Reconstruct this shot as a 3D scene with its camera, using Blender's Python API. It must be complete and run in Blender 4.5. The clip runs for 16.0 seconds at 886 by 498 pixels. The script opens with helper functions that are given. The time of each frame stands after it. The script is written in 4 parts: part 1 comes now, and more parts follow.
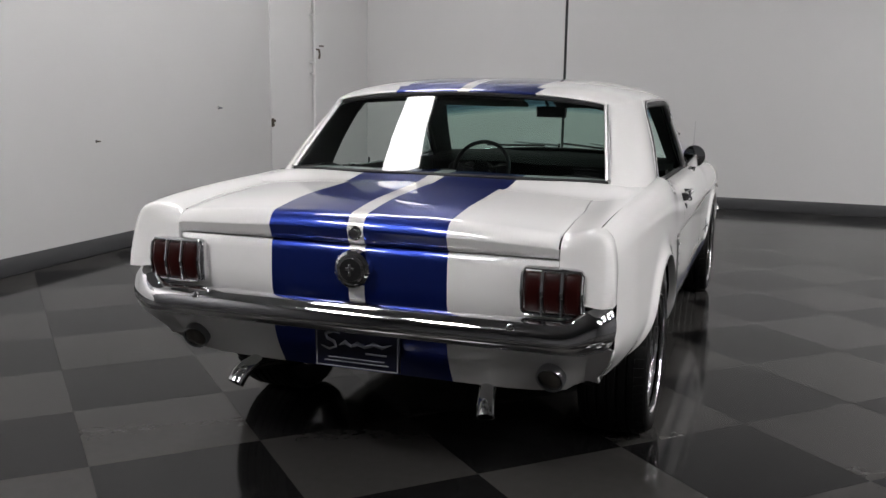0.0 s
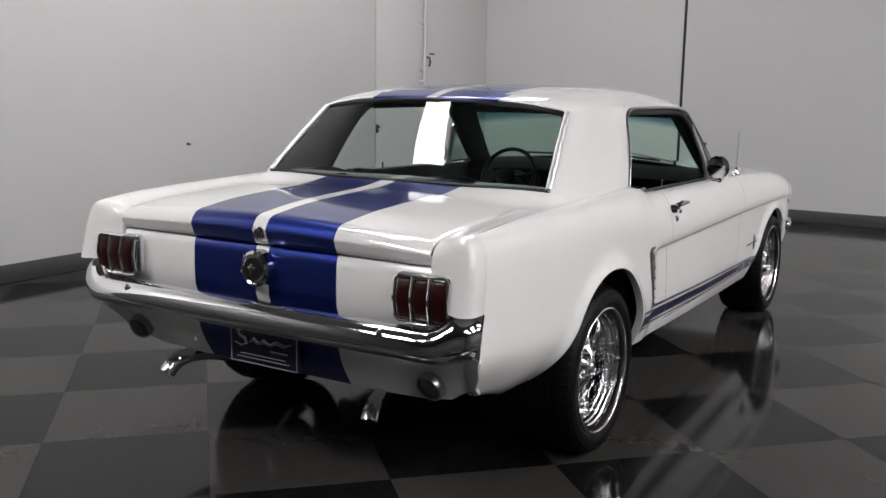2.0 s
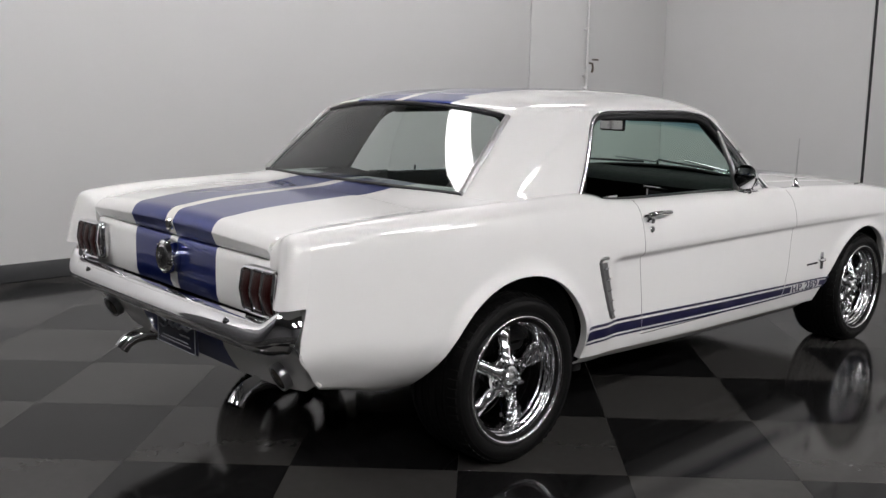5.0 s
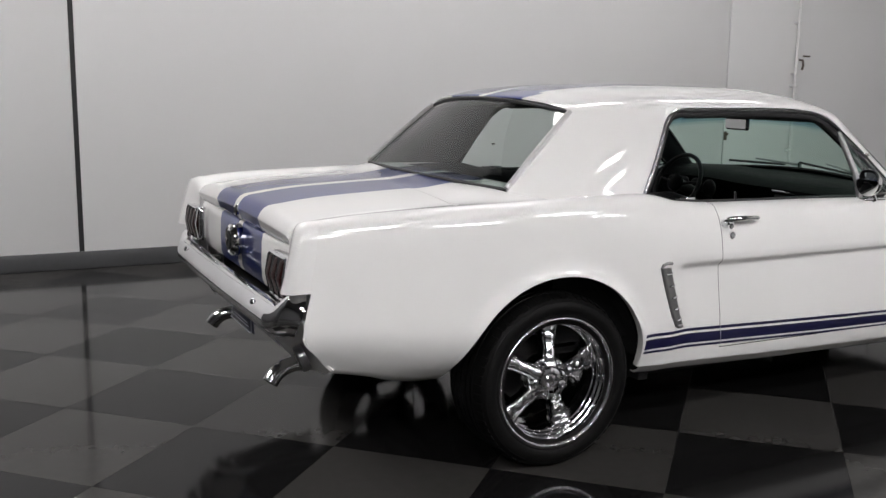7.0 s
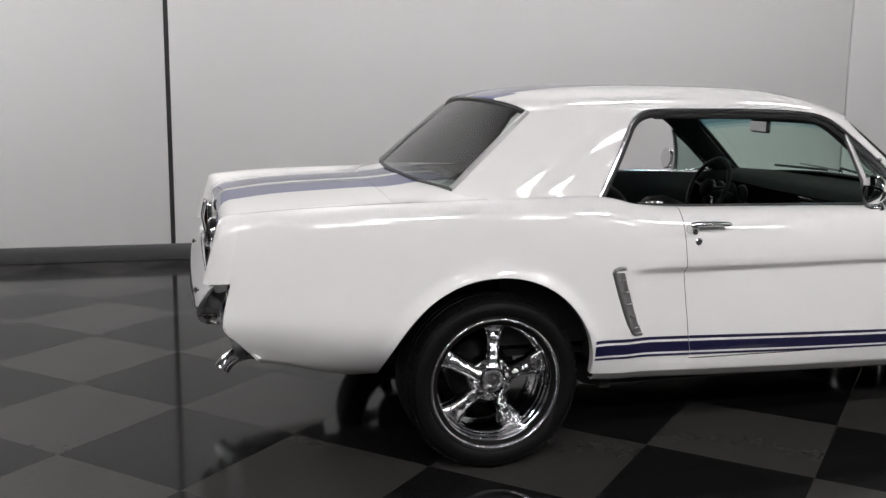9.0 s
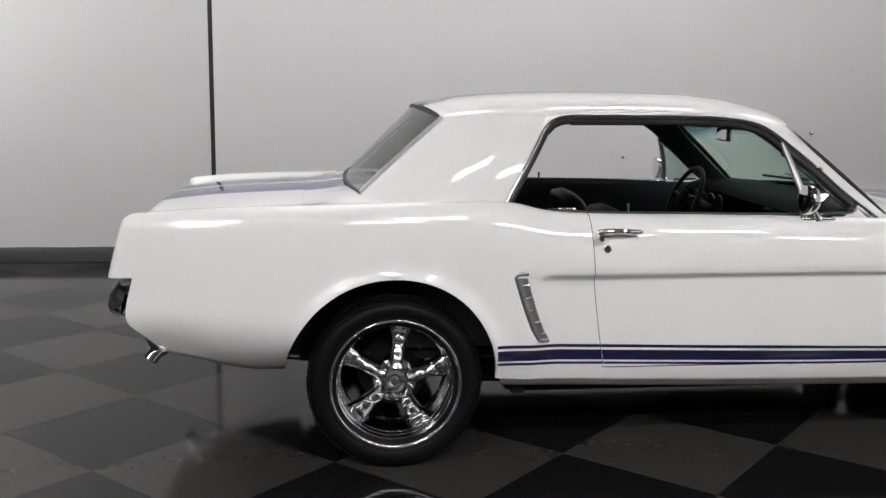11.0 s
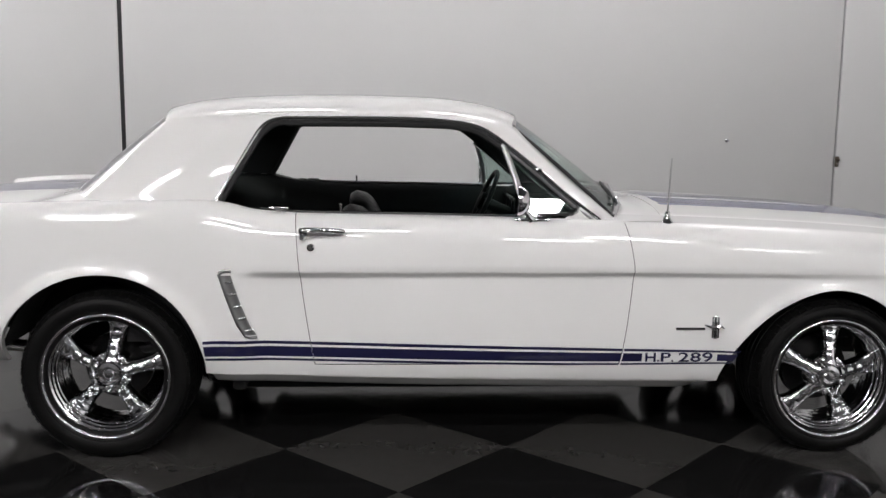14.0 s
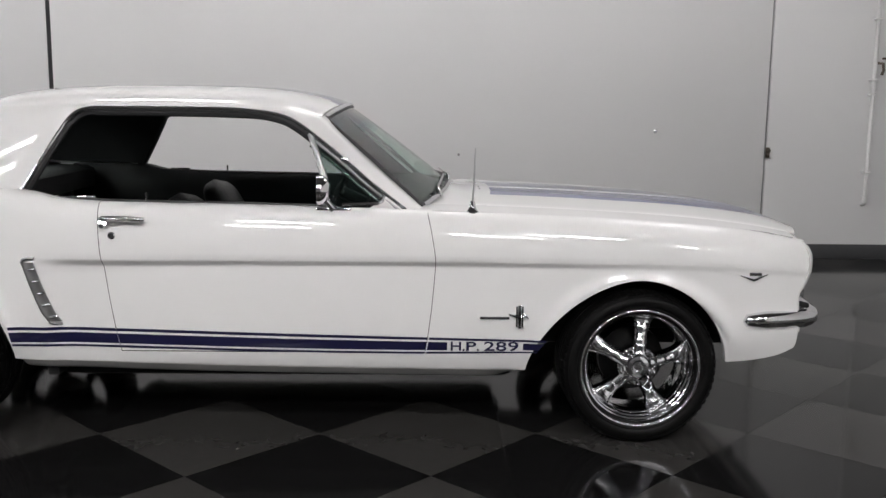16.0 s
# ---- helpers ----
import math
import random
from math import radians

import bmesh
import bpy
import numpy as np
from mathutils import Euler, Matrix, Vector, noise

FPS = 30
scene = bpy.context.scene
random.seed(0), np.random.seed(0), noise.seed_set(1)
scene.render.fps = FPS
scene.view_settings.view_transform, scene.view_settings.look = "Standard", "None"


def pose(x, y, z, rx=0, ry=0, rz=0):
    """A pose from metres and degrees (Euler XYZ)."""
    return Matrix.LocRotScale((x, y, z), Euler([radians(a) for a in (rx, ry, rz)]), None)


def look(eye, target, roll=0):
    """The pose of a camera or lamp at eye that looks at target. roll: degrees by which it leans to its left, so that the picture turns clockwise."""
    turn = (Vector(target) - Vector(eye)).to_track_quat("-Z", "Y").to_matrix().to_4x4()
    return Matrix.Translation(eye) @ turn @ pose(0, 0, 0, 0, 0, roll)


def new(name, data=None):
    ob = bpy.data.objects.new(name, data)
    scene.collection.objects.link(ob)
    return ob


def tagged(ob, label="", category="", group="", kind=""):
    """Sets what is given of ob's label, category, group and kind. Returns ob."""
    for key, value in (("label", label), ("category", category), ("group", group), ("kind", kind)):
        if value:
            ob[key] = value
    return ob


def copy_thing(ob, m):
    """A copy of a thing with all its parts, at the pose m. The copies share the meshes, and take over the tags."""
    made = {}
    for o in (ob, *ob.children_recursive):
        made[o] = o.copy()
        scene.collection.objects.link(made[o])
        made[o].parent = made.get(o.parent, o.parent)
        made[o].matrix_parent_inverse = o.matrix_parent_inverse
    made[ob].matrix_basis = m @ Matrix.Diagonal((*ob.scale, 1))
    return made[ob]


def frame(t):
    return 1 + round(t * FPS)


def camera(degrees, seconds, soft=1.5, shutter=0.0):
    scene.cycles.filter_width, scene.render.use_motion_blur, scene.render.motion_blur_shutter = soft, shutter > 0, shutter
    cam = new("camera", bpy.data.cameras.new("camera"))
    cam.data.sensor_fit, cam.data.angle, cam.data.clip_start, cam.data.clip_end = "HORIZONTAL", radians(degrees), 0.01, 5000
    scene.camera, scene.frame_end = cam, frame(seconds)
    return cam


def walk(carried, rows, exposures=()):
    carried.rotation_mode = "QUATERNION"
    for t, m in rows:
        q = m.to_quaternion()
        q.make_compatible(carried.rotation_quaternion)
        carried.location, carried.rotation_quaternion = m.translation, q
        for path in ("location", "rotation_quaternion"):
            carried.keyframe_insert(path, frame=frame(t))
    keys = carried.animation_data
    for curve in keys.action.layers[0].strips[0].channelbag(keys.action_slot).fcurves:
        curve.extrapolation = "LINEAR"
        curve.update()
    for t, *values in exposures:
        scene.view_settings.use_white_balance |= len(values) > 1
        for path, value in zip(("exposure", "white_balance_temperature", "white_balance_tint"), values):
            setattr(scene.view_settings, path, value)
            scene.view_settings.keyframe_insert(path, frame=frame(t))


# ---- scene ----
cam = camera(50.3, 16.0)
PATH = [
    (0, (1.269, -3.619, 1.349), (0.603, -1.766, 0.997), 0.8),
    (0.5, (1.492, -3.535, 1.353), (0.726, -1.72, 1.006), 0.8),
    (1, (1.706, -3.431, 1.354), (0.835, -1.663, 1.012), 0.9),
    (1.5, (1.908, -3.327, 1.352), (0.962, -1.598, 1.011), 0.9),
    (2, (2.103, -3.217, 1.353), (1.079, -1.533, 1.012), 0.9),
    (2.5, (2.299, -3.089, 1.355), (1.201, -1.452, 1.017), 0.9),
    (3, (2.495, -2.959, 1.354), (1.33, -1.368, 1.019), 0.6),
    (5.5, (3.241, -2.273, 1.347), (1.705, -1.036, 1.013), 0.8),
    (6, (3.353, -2.12, 1.343), (1.743, -0.982, 1.007), 0.7),
    (6.5, (3.457, -1.968, 1.344), (1.755, -0.975, 1.005), 0.8),
    (7, (3.549, -1.795, 1.343), (1.783, -0.921, 1.003), 0.9),
    (7.5, (3.64, -1.592, 1.342), (1.815, -0.848, 1.004), 0.9),
    (8, (3.724, -1.399, 1.342), (1.862, -0.751, 1.003), 0.9),
    (8.5, (3.807, -1.209, 1.341), (1.925, -0.623, 1.002), 0.8),
    (11, (4.106, -0.227, 1.326), (2.145, 0.009, 1.012), 0.7),
    (11.5, (4.149, -0.019, 1.315), (2.185, 0.201, 1.008), 0.6),
    (12, (4.19, 0.2, 1.307), (2.221, 0.384, 1.008), 0.7),
    (12.5, (4.224, 0.425, 1.302), (2.251, 0.565, 1.008), 0.7),
    (13, (4.242, 0.639, 1.301), (2.267, 0.756, 1.008), 0.7),
    (13.5, (4.252, 0.862, 1.302), (2.277, 0.98, 1.011), 0.6),
    (14, (4.283, 1.06, 1.307), (2.307, 1.164, 1.014), 0.7),
    (14.5, (4.306, 1.255, 1.305), (2.33, 1.344, 1.01), 0.6),
    (15, (4.323, 1.473, 1.307), (2.349, 1.574, 1.004), 0.6),
    (15.5, (4.337, 1.687, 1.311), (2.363, 1.788, 1.003), 0.7),
    (16, (4.343, 1.899, 1.313), (2.368, 1.947, 1.001), 0.7),
]
walk(cam, [(t, look(eye, target, roll)) for t, eye, target, roll in PATH])

# ---- light ----
world = bpy.data.worlds.new("world")
scene.world = world
world.use_nodes = True
world.node_tree.nodes["Background"].inputs[0].default_value = (0.5, 0.52, 0.55, 1)
world.node_tree.nodes["Background"].inputs[1].default_value = 0.02
scene.view_settings.exposure = 0.0
LAMP, LAMP_W = 60.0, 20.3          # brightness of the ceiling lights, and of those by the west wall


# ---- materials ----
def mat(name, color, rough=0.5, metal=0.0, coat=0.0, grain=0.0, grain_scale=40.0, bump=0.0, bump_scale=200.0, spread=0.0, wear=0.0, spec=0.5):
    """A surface with colour grain at two scales, fine relief and uneven gloss."""
    m = bpy.data.materials.new(name)
    m.use_nodes = True
    nt = m.node_tree
    b = nt.nodes["Principled BSDF"]
    b.inputs["Base Color"].default_value = (*color, 1)
    b.inputs["Roughness"].default_value = rough
    b.inputs["Metallic"].default_value = metal
    b.inputs["Coat Weight"].default_value = coat
    b.inputs["Coat Roughness"].default_value = 0.03
    b.inputs["Specular IOR Level"].default_value = spec
    tc = nt.nodes.new("ShaderNodeTexCoord")
    if grain:
        n1 = nt.nodes.new("ShaderNodeTexNoise")
        n1.inputs["Scale"].default_value = grain_scale
        n1.inputs["Detail"].default_value = 6
        n2 = nt.nodes.new("ShaderNodeTexNoise")
        n2.inputs["Scale"].default_value = grain_scale / 14
        n2.inputs["Detail"].default_value = 3
        nt.links.new(tc.outputs["Object"], n1.inputs["Vector"])
        nt.links.new(tc.outputs["Object"], n2.inputs["Vector"])
        mix = nt.nodes.new("ShaderNodeMath")
        mix.operation = "ADD"
        nt.links.new(n1.outputs["Fac"], mix.inputs[0])
        nt.links.new(n2.outputs["Fac"], mix.inputs[1])
        mr = nt.nodes.new("ShaderNodeMapRange")
        mr.inputs["From Min"].default_value = 0.6
        mr.inputs["From Max"].default_value = 1.4
        mr.inputs["To Min"].default_value = 1 - grain
        mr.inputs["To Max"].default_value = 1 + grain
        nt.links.new(mix.outputs[0], mr.inputs["Value"])
        vm = nt.nodes.new("ShaderNodeVectorMath")
        vm.operation = "SCALE"
        vm.inputs[0].default_value = color
        fac = mr.outputs["Result"]
        if spread:
            oi = nt.nodes.new("ShaderNodeObjectInfo")
            ms = nt.nodes.new("ShaderNodeMapRange")
            ms.inputs["To Min"].default_value = 1 - spread
            ms.inputs["To Max"].default_value = 1 + spread
            nt.links.new(oi.outputs["Random"], ms.inputs["Value"])
            mm = nt.nodes.new("ShaderNodeMath")
            mm.operation = "MULTIPLY"
            nt.links.new(fac, mm.inputs[0])
            nt.links.new(ms.outputs["Result"], mm.inputs[1])
            fac = mm.outputs[0]
        nt.links.new(fac, vm.inputs["Scale"])
        nt.links.new(vm.outputs["Vector"], b.inputs["Base Color"])
        if wear:
            wr = nt.nodes.new("ShaderNodeMapRange")
            wr.inputs["From Min"].default_value = 0.35
            wr.inputs["From Max"].default_value = 0.65
            wr.inputs["To Min"].default_value = max(0.0, rough - wear)
            wr.inputs["To Max"].default_value = rough + wear
            nt.links.new(n2.outputs["Fac"], wr.inputs["Value"])
            nt.links.new(wr.outputs["Result"], b.inputs["Roughness"])
    if bump:
        nb = nt.nodes.new("ShaderNodeTexNoise")
        nb.inputs["Scale"].default_value = bump_scale
        nb.inputs["Detail"].default_value = 4
        nt.links.new(tc.outputs["Object"], nb.inputs["Vector"])
        bp = nt.nodes.new("ShaderNodeBump")
        bp.inputs["Strength"].default_value = bump
        bp.inputs["Distance"].default_value = 0.004
        nt.links.new(nb.outputs["Fac"], bp.inputs["Height"])
        nt.links.new(bp.outputs["Normal"], b.inputs["Normal"])
    return m


def glass(name, tint, rough=0.0):
    """A thin pane: clear with a tint, and mirroring more at a slant."""
    m = bpy.data.materials.new(name)
    m.use_nodes = True
    nt = m.node_tree
    nt.nodes.clear()
    out = nt.nodes.new("ShaderNodeOutputMaterial")
    tr = nt.nodes.new("ShaderNodeBsdfTransparent")
    tr.inputs["Color"].default_value = (*tint, 1)
    gl = nt.nodes.new("ShaderNodeBsdfGlossy")
    gl.inputs["Roughness"].default_value = rough
    lw = nt.nodes.new("ShaderNodeLayerWeight")
    lw.inputs["Blend"].default_value = 0.5
    pw = nt.nodes.new("ShaderNodeMath")
    pw.operation = "POWER"
    pw.inputs[1].default_value = 5.0
    nt.links.new(lw.outputs["Facing"], pw.inputs[0])
    fr = nt.nodes.new("ShaderNodeMath")
    fr.operation = "MULTIPLY_ADD"
    fr.inputs[1].default_value = 0.90
    fr.inputs[2].default_value = 0.075
    nt.links.new(pw.outputs[0], fr.inputs[0])
    mx = nt.nodes.new("ShaderNodeMixShader")
    nt.links.new(fr.outputs[0], mx.inputs[0])
    nt.links.new(tr.outputs[0], mx.inputs[1])
    nt.links.new(gl.outputs[0], mx.inputs[2])
    nt.links.new(mx.outputs[0], out.inputs["Surface"])
    return m


def glow(name, color, strength):
    m = bpy.data.materials.new(name)
    m.use_nodes = True
    b = m.node_tree.nodes["Principled BSDF"]
    b.inputs["Base Color"].default_value = (0.8, 0.8, 0.8, 1)
    b.inputs["Emission Color"].default_value = (*color, 1)
    b.inputs["Emission Strength"].default_value = strength
    return m


WHITE = mat("white_paint", (0.765, 0.76, 0.75), 0.5, 0, 1.0, 0.012, 8, spec=0.0)
BLUE = mat("blue_paint", (0.012, 0.027, 0.185), 0.34, 0.75, 0.9, 0.06, 30, spec=0.1)
NAVY = mat("navy_decal", (0.008, 0.008, 0.042), 0.35, 0, 0.4, 0.05, 60)
CHROME = mat("chrome", (0.78, 0.78, 0.79), 0.045, 1.0, 0, 0.03, 30)
BRIGHT = mat("bright_trim", (0.62, 0.62, 0.63), 0.20, 1.0, 0, 0.03, 60)
WHEEL = mat("polished_wheel", (0.86, 0.86, 0.87), 0.04, 1.0, 0, 0.04, 30, 0.70, 30)
RUBBER = mat("tyre_rubber", (0.0036, 0.0035, 0.0035), 0.5, 0, 0, 0.2, 60, 0.25, 300, spec=0.14)
TRIM = mat("dull_trim", (0.34, 0.34, 0.35), 0.28, 1.0, 0, 0.1, 60)
SCOOP = mat("brushed_scoop", (0.24, 0.24, 0.24), 0.42, 0.8, 0, 0.05, 60)
SATIN = mat("satin_metal", (0.58, 0.58, 0.58), 0.34, 0.9, 0, 0.05, 60)
BLACK = mat("black_vinyl", (0.008, 0.008, 0.0085), 0.45, 0, 0, 0.2, 80, 0.35, 500, spec=0.3)
DASH = mat("black_dash_pad", (0.0035, 0.0035, 0.0036), 0.6, 0, 0, 0.2, 80, 0.3, 500, spec=0.06)
CARPET = mat("black_carpet", (0.012, 0.012, 0.012), 0.95, 0, 0, 0.3, 200, 0.5, 800)
DARK = mat("underbody", (0.007, 0.007, 0.007), 0.85, 0, 0, 0.3, 30, 0.3, 120)
GAP = mat("dark_gap", (0.02, 0.02, 0.02), 0.8)
SEAL = mat("black_rubber_seal", (0.015, 0.015, 0.016), 0.5, 0, 0, 0.1, 90)
REDLENS = mat("red_lens", (0.020, 0.0024, 0.002), 0.30, 0, 0.06, 0.1, 120, 0.3, 260, spec=0.2)
CLEARLENS = mat("clear_lens", (0.045, 0.04, 0.034), 0.15, 0, 0.2, 0.1, 120, 0.4, 260)
STEEL = mat("exhaust_steel", (0.6, 0.6, 0.6), 0.12, 1.0, 0, 0.08, 60)
GREYBAR = mat("pale_print", (0.27, 0.28, 0.31), 0.5, 0, 0, 0.05, 90)
PLATE = mat("navy_plate", (0.006, 0.007, 0.026), 0.4, 0, 0.1, 0.05, 60)
HEADLINER = mat("headliner", (0.018, 0.018, 0.019), 0.9, 0, 0, 0.1, 120, 0.3, 600)
GLASS = glass("tinted_glass", (0.72, 0.80, 0.77))
SHADEGLASS = glass("windscreen_glass", (0.74, 0.94, 0.85))
SHADEBAND = [glass("tint_band", c) for c in ((0.55, 0.78, 0.74), (0.34, 0.57, 0.58), (0.18, 0.37, 0.42), (0.09, 0.20, 0.26))]
WALL = mat("painted_wall", (0.725, 0.723, 0.72), 0.55, 0, 0, 0.02, 1.6, 0.12, 26, 0, 0.08)
FARWALL = mat("unseen_dark_wall", (0.07, 0.07, 0.073), 0.6, 0, 0, 0.05, 2.0, 0.1, 26)
BASE = mat("grey_baseboard", (0.062, 0.063, 0.066), 0.35, 0, 0, 0.08, 30)
PIPE = mat("painted_pipe", (0.72, 0.72, 0.71), 0.4, 0, 0, 0.06, 40)
BRASS = mat("tarnished_valve", (0.12, 0.10, 0.08), 0.4, 0.8, 0, 0.2, 60)
TILE_L = mat("grey_tile", (0.0365, 0.0352, 0.0336), 0.10, 0, 0, 0.10, 22, 0, 60, 0.06, spec=0.13)
TILE_D = mat("charcoal_tile", (0.0078, 0.0077, 0.0078), 0.09, 0, 0, 0.14, 22, 0, 60, 0.10, spec=0.13)
SLAB = mat("concrete_slab", (0.06, 0.06, 0.06), 0.6, 0, 0, 0.1, 10)
CEIL = mat("ceiling_paint", (0.15, 0.15, 0.15), 0.9, 0, 0, 0.05, 4)
TUBE = glow("lit_diffuser", (1.0, 0.975, 0.98), LAMP)
TUBE_W = glow("lit_long_diffuser", (1.0, 0.975, 0.98), LAMP_W)
STEELWHITE = mat("white_enamel", (0.7, 0.7, 0.7), 0.4, 0, 0, 0.03, 30)


# ---- helpers for meshes ----
def link(name, bm, materials, parent=None, label="", sharp=35.0, flat=False):
    me = bpy.data.meshes.new(name)
    bmesh.ops.recalc_face_normals(bm, faces=bm.faces) if not flat else None
    for fc in bm.faces:
        fc.smooth = True
    bm.to_mesh(me)
    bm.free()
    me.set_sharp_from_angle(angle=radians(sharp))
    used = [0] * len(me.edges)
    for lp in me.loops:
        used[lp.edge_index] += 1
    for ed in me.edges:
        if used[ed.index] == 1:
            ed.use_edge_sharp = True
    for m in (materials if isinstance(materials, (list, tuple)) else [materials]):
        me.materials.append(m)
    ob = new(name, me)
    if parent:
        ob.parent = parent
    if label:
        ob["label"] = label
    return ob


def part(name, bm, material, parent, label="", sharp=35.0, thick=0.0):
    ob = link(name, bm, material, parent, label, sharp)
    if thick:
        s = ob.modifiers.new("thickness", "SOLIDIFY")
        s.thickness, s.offset = thick, -1
    return ob


def thing(name, label, category, group="", kind=""):
    return tagged(new(name), label, category, group, kind)


def cv(t, pts):
    """A smooth curve through (t, value) pairs, flat beyond its ends."""
    if t <= pts[0][0]:
        return pts[0][1]
    if t >= pts[-1][0]:
        return pts[-1][1]
    k = 0
    while pts[k + 1][0] < t:
        k += 1
    (a, va), (b, vb) = pts[k], pts[k + 1]
    d = (vb - va) / (b - a)
    pa = (va - pts[k - 1][1]) / (a - pts[k - 1][0]) if k else d
    pb = (pts[k + 2][1] - vb) / (pts[k + 2][0] - b) if k + 2 < len(pts) else d
    ma = 0 if pa * d <= 0 else 2 * pa * d / (pa + d)
    mb = 0 if pb * d <= 0 else 2 * pb * d / (pb + d)
    h, s = b - a, (t - a) / (b - a)
    return va * (1 + 2 * s) * (1 - s) ** 2 + ma * h * s * (1 - s) ** 2 + vb * s * s * (3 - 2 * s) + mb * h * s * s * (s - 1)


def ease(a, b, t):
    s = min(1, max(0, (t - a) / (b - a)))
    return s * s * (3 - 2 * s)


def sheet(rows, blue=None, bm=None):
    """A grid of points as one surface; blue(centre) picks the material."""
    bm = bm or bmesh.new()
    vs = [[bm.verts.new(p) for p in r] for r in rows]
    for a, b in zip(vs, vs[1:]):
        for k in range(len(a) - 1):
            q = (a[k], a[k + 1], b[k + 1], b[k])
            if len({v.co.to_tuple(5) for v in q}) < 3:
                continue
            fc = bm.faces.new(q)
            if blue:
                fc.material_index = int(blue(fc.calc_center_median()))
    bmesh.ops.remove_doubles(bm, verts=bm.verts, dist=0.0002)
    return bm


def flip_x(rows):
    return [[(-x, y, z) for x, y, z in r] for r in rows]


def block(sx, sy, sz, at=(0, 0, 0), bevel=0.004, seg=2, turn=None, bm=None):
    bm = bm or bmesh.new()
    m = Matrix.Translation(at) @ (turn.to_4x4() if turn else Matrix()) @ Matrix.Diagonal((sx, sy, sz, 1))
    r = bmesh.ops.create_cube(bm, size=1, matrix=m)
    if bevel:
        es = list({e for v in r["verts"] for e in v.link_edges})
        bmesh.ops.bevel(bm, geom=es, offset=bevel, segments=seg, profile=0.5, affect="EDGES")
    return bm


def tube(pts, r, n=10, bm=None, cap=True):
    """A round bar along points; r is one radius or one for each point."""
    bm = bm or bmesh.new()
    pts = [Vector(p) for p in pts]
    rs = r if isinstance(r, (list, tuple)) else [r] * len(pts)
    rings, side = [], None
    for k, p in enumerate(pts):
        d = (pts[min(k + 1, len(pts) - 1)] - pts[max(k - 1, 0)]).normalized()
        if side is None:
            side = d.orthogonal().normalized()
        side = (side - d * side.dot(d)).normalized()
        up = d.cross(side)
        rings.append([bm.verts.new(p + (side * math.cos(a) + up * math.sin(a)) * rs[k]) for a in (2 * math.pi * j / n for j in range(n))])
    for a, b in zip(rings, rings[1:]):
        for j in range(n):
            bm.faces.new((a[j], a[(j + 1) % n], b[(j + 1) % n], b[j]))
    if cap:
        bm.faces.new(rings[0][::-1])
        bm.faces.new(rings[-1])
    return bm


def lathe(profile, axis="x", n=48, at=(0, 0, 0), bm=None, close=False):
    """Turns (radius, height) pairs about an axis."""
    bm = bm or bmesh.new()
    rings = []
    for r, h in profile:
        ring = []
        for j in range(n):
            a = 2 * math.pi * j / n
            c, s = r * math.cos(a), r * math.sin(a)
            p = {"x": (h, c, s), "y": (c, h, s), "z": (c, s, h)}[axis]
            ring.append(bm.verts.new(Vector(p) + Vector(at)))
        rings.append(ring)
    for a, b in zip(rings, rings[1:]):
        for j in range(n):
            bm.faces.new((a[j], a[(j + 1) % n], b[(j + 1) % n], b[j]))
    if not close:
        if profile[0][0] > 0.0005:
            bm.faces.new(rings[0][::-1])
        if profile[-1][0] > 0.0005:
            bm.faces.new(rings[-1])
    bmesh.ops.remove_doubles(bm, verts=bm.verts, dist=0.0001)
    return bm


def bez(p0, p1, p2, p3, s):
    q = 1 - s
    return tuple(q ** 3 * a + 3 * q * q * s * b + 3 * q * s * s * c + s ** 3 * d for a, b, c, d in zip(p0, p1, p2, p3))


def lerp(a, b, s):
    return tuple(x + (y - x) * s for x, y in zip(a, b))


def spaced(a, b, n):
    return [a + (b - a) * k / n for k in range(n + 1)]

# ---- the room ----
WX, WY, RIGHT, BACK, HIGH = -3.62, 7.14, 10.5, -10.5, 4.6


def wall_panel(name, sx, sy, at, label, kind="structure", m=WALL):
    return tagged(link(name, block(sx, sy, HIGH, (at[0], at[1], HIGH / 2), 0.008), m), label, "wall", kind=kind)


for name, y0, y1 in (("wall_west_1", -3.3, -1.155 - .017), ("wall_west_2", -1.155 + .017, 4.815 - .007), ("wall_west_3", 4.815 + .007, WY + 0.2)):
    wall_panel(name, 0.2, y1 - y0, (WX - 0.1, (y0 + y1) / 2), "smooth wall panel painted off-white")
for name, x0, x1 in (("wall_north_1", WX, -1.155 - .015), ("wall_north_2", -1.155 + .015, 4.785), ("wall_north_3", 4.815, RIGHT)):
    wall_panel(name, x1 - x0, 0.2, ((x0 + x1) / 2, WY + 0.1), "smooth wall panel painted off-white")
# unseen walls added to close the room, dark so that the chrome mirrors dark
wall_panel("wall_west_4", 0.2, -3.31 - BACK, (WX - 0.1, (BACK - 3.31) / 2), "plain unseen wall added to close the room, dark for reflections", m=FARWALL)
wall_panel("wall_east", 0.2, WY - BACK, (RIGHT + 0.1, (WY + BACK) / 2), "plain unseen wall added to close the room, dark for reflections", m=FARWALL)
wall_panel("wall_south", RIGHT - WX, 0.2, ((RIGHT + WX) / 2, BACK - 0.1), "plain unseen wall added to close the room, dark for reflections", m=FARWALL)
for name, y, w in (("trim_joint_1", -1.155, .034), ("trim_joint_2", 4.815, .014)):
    tagged(link(name, block(0.1, w, HIGH, (WX - (.0575 if w > .02 else .085), y, HIGH / 2), 0), SEAL), "black joint between two wall panels", "joint", kind="structure")
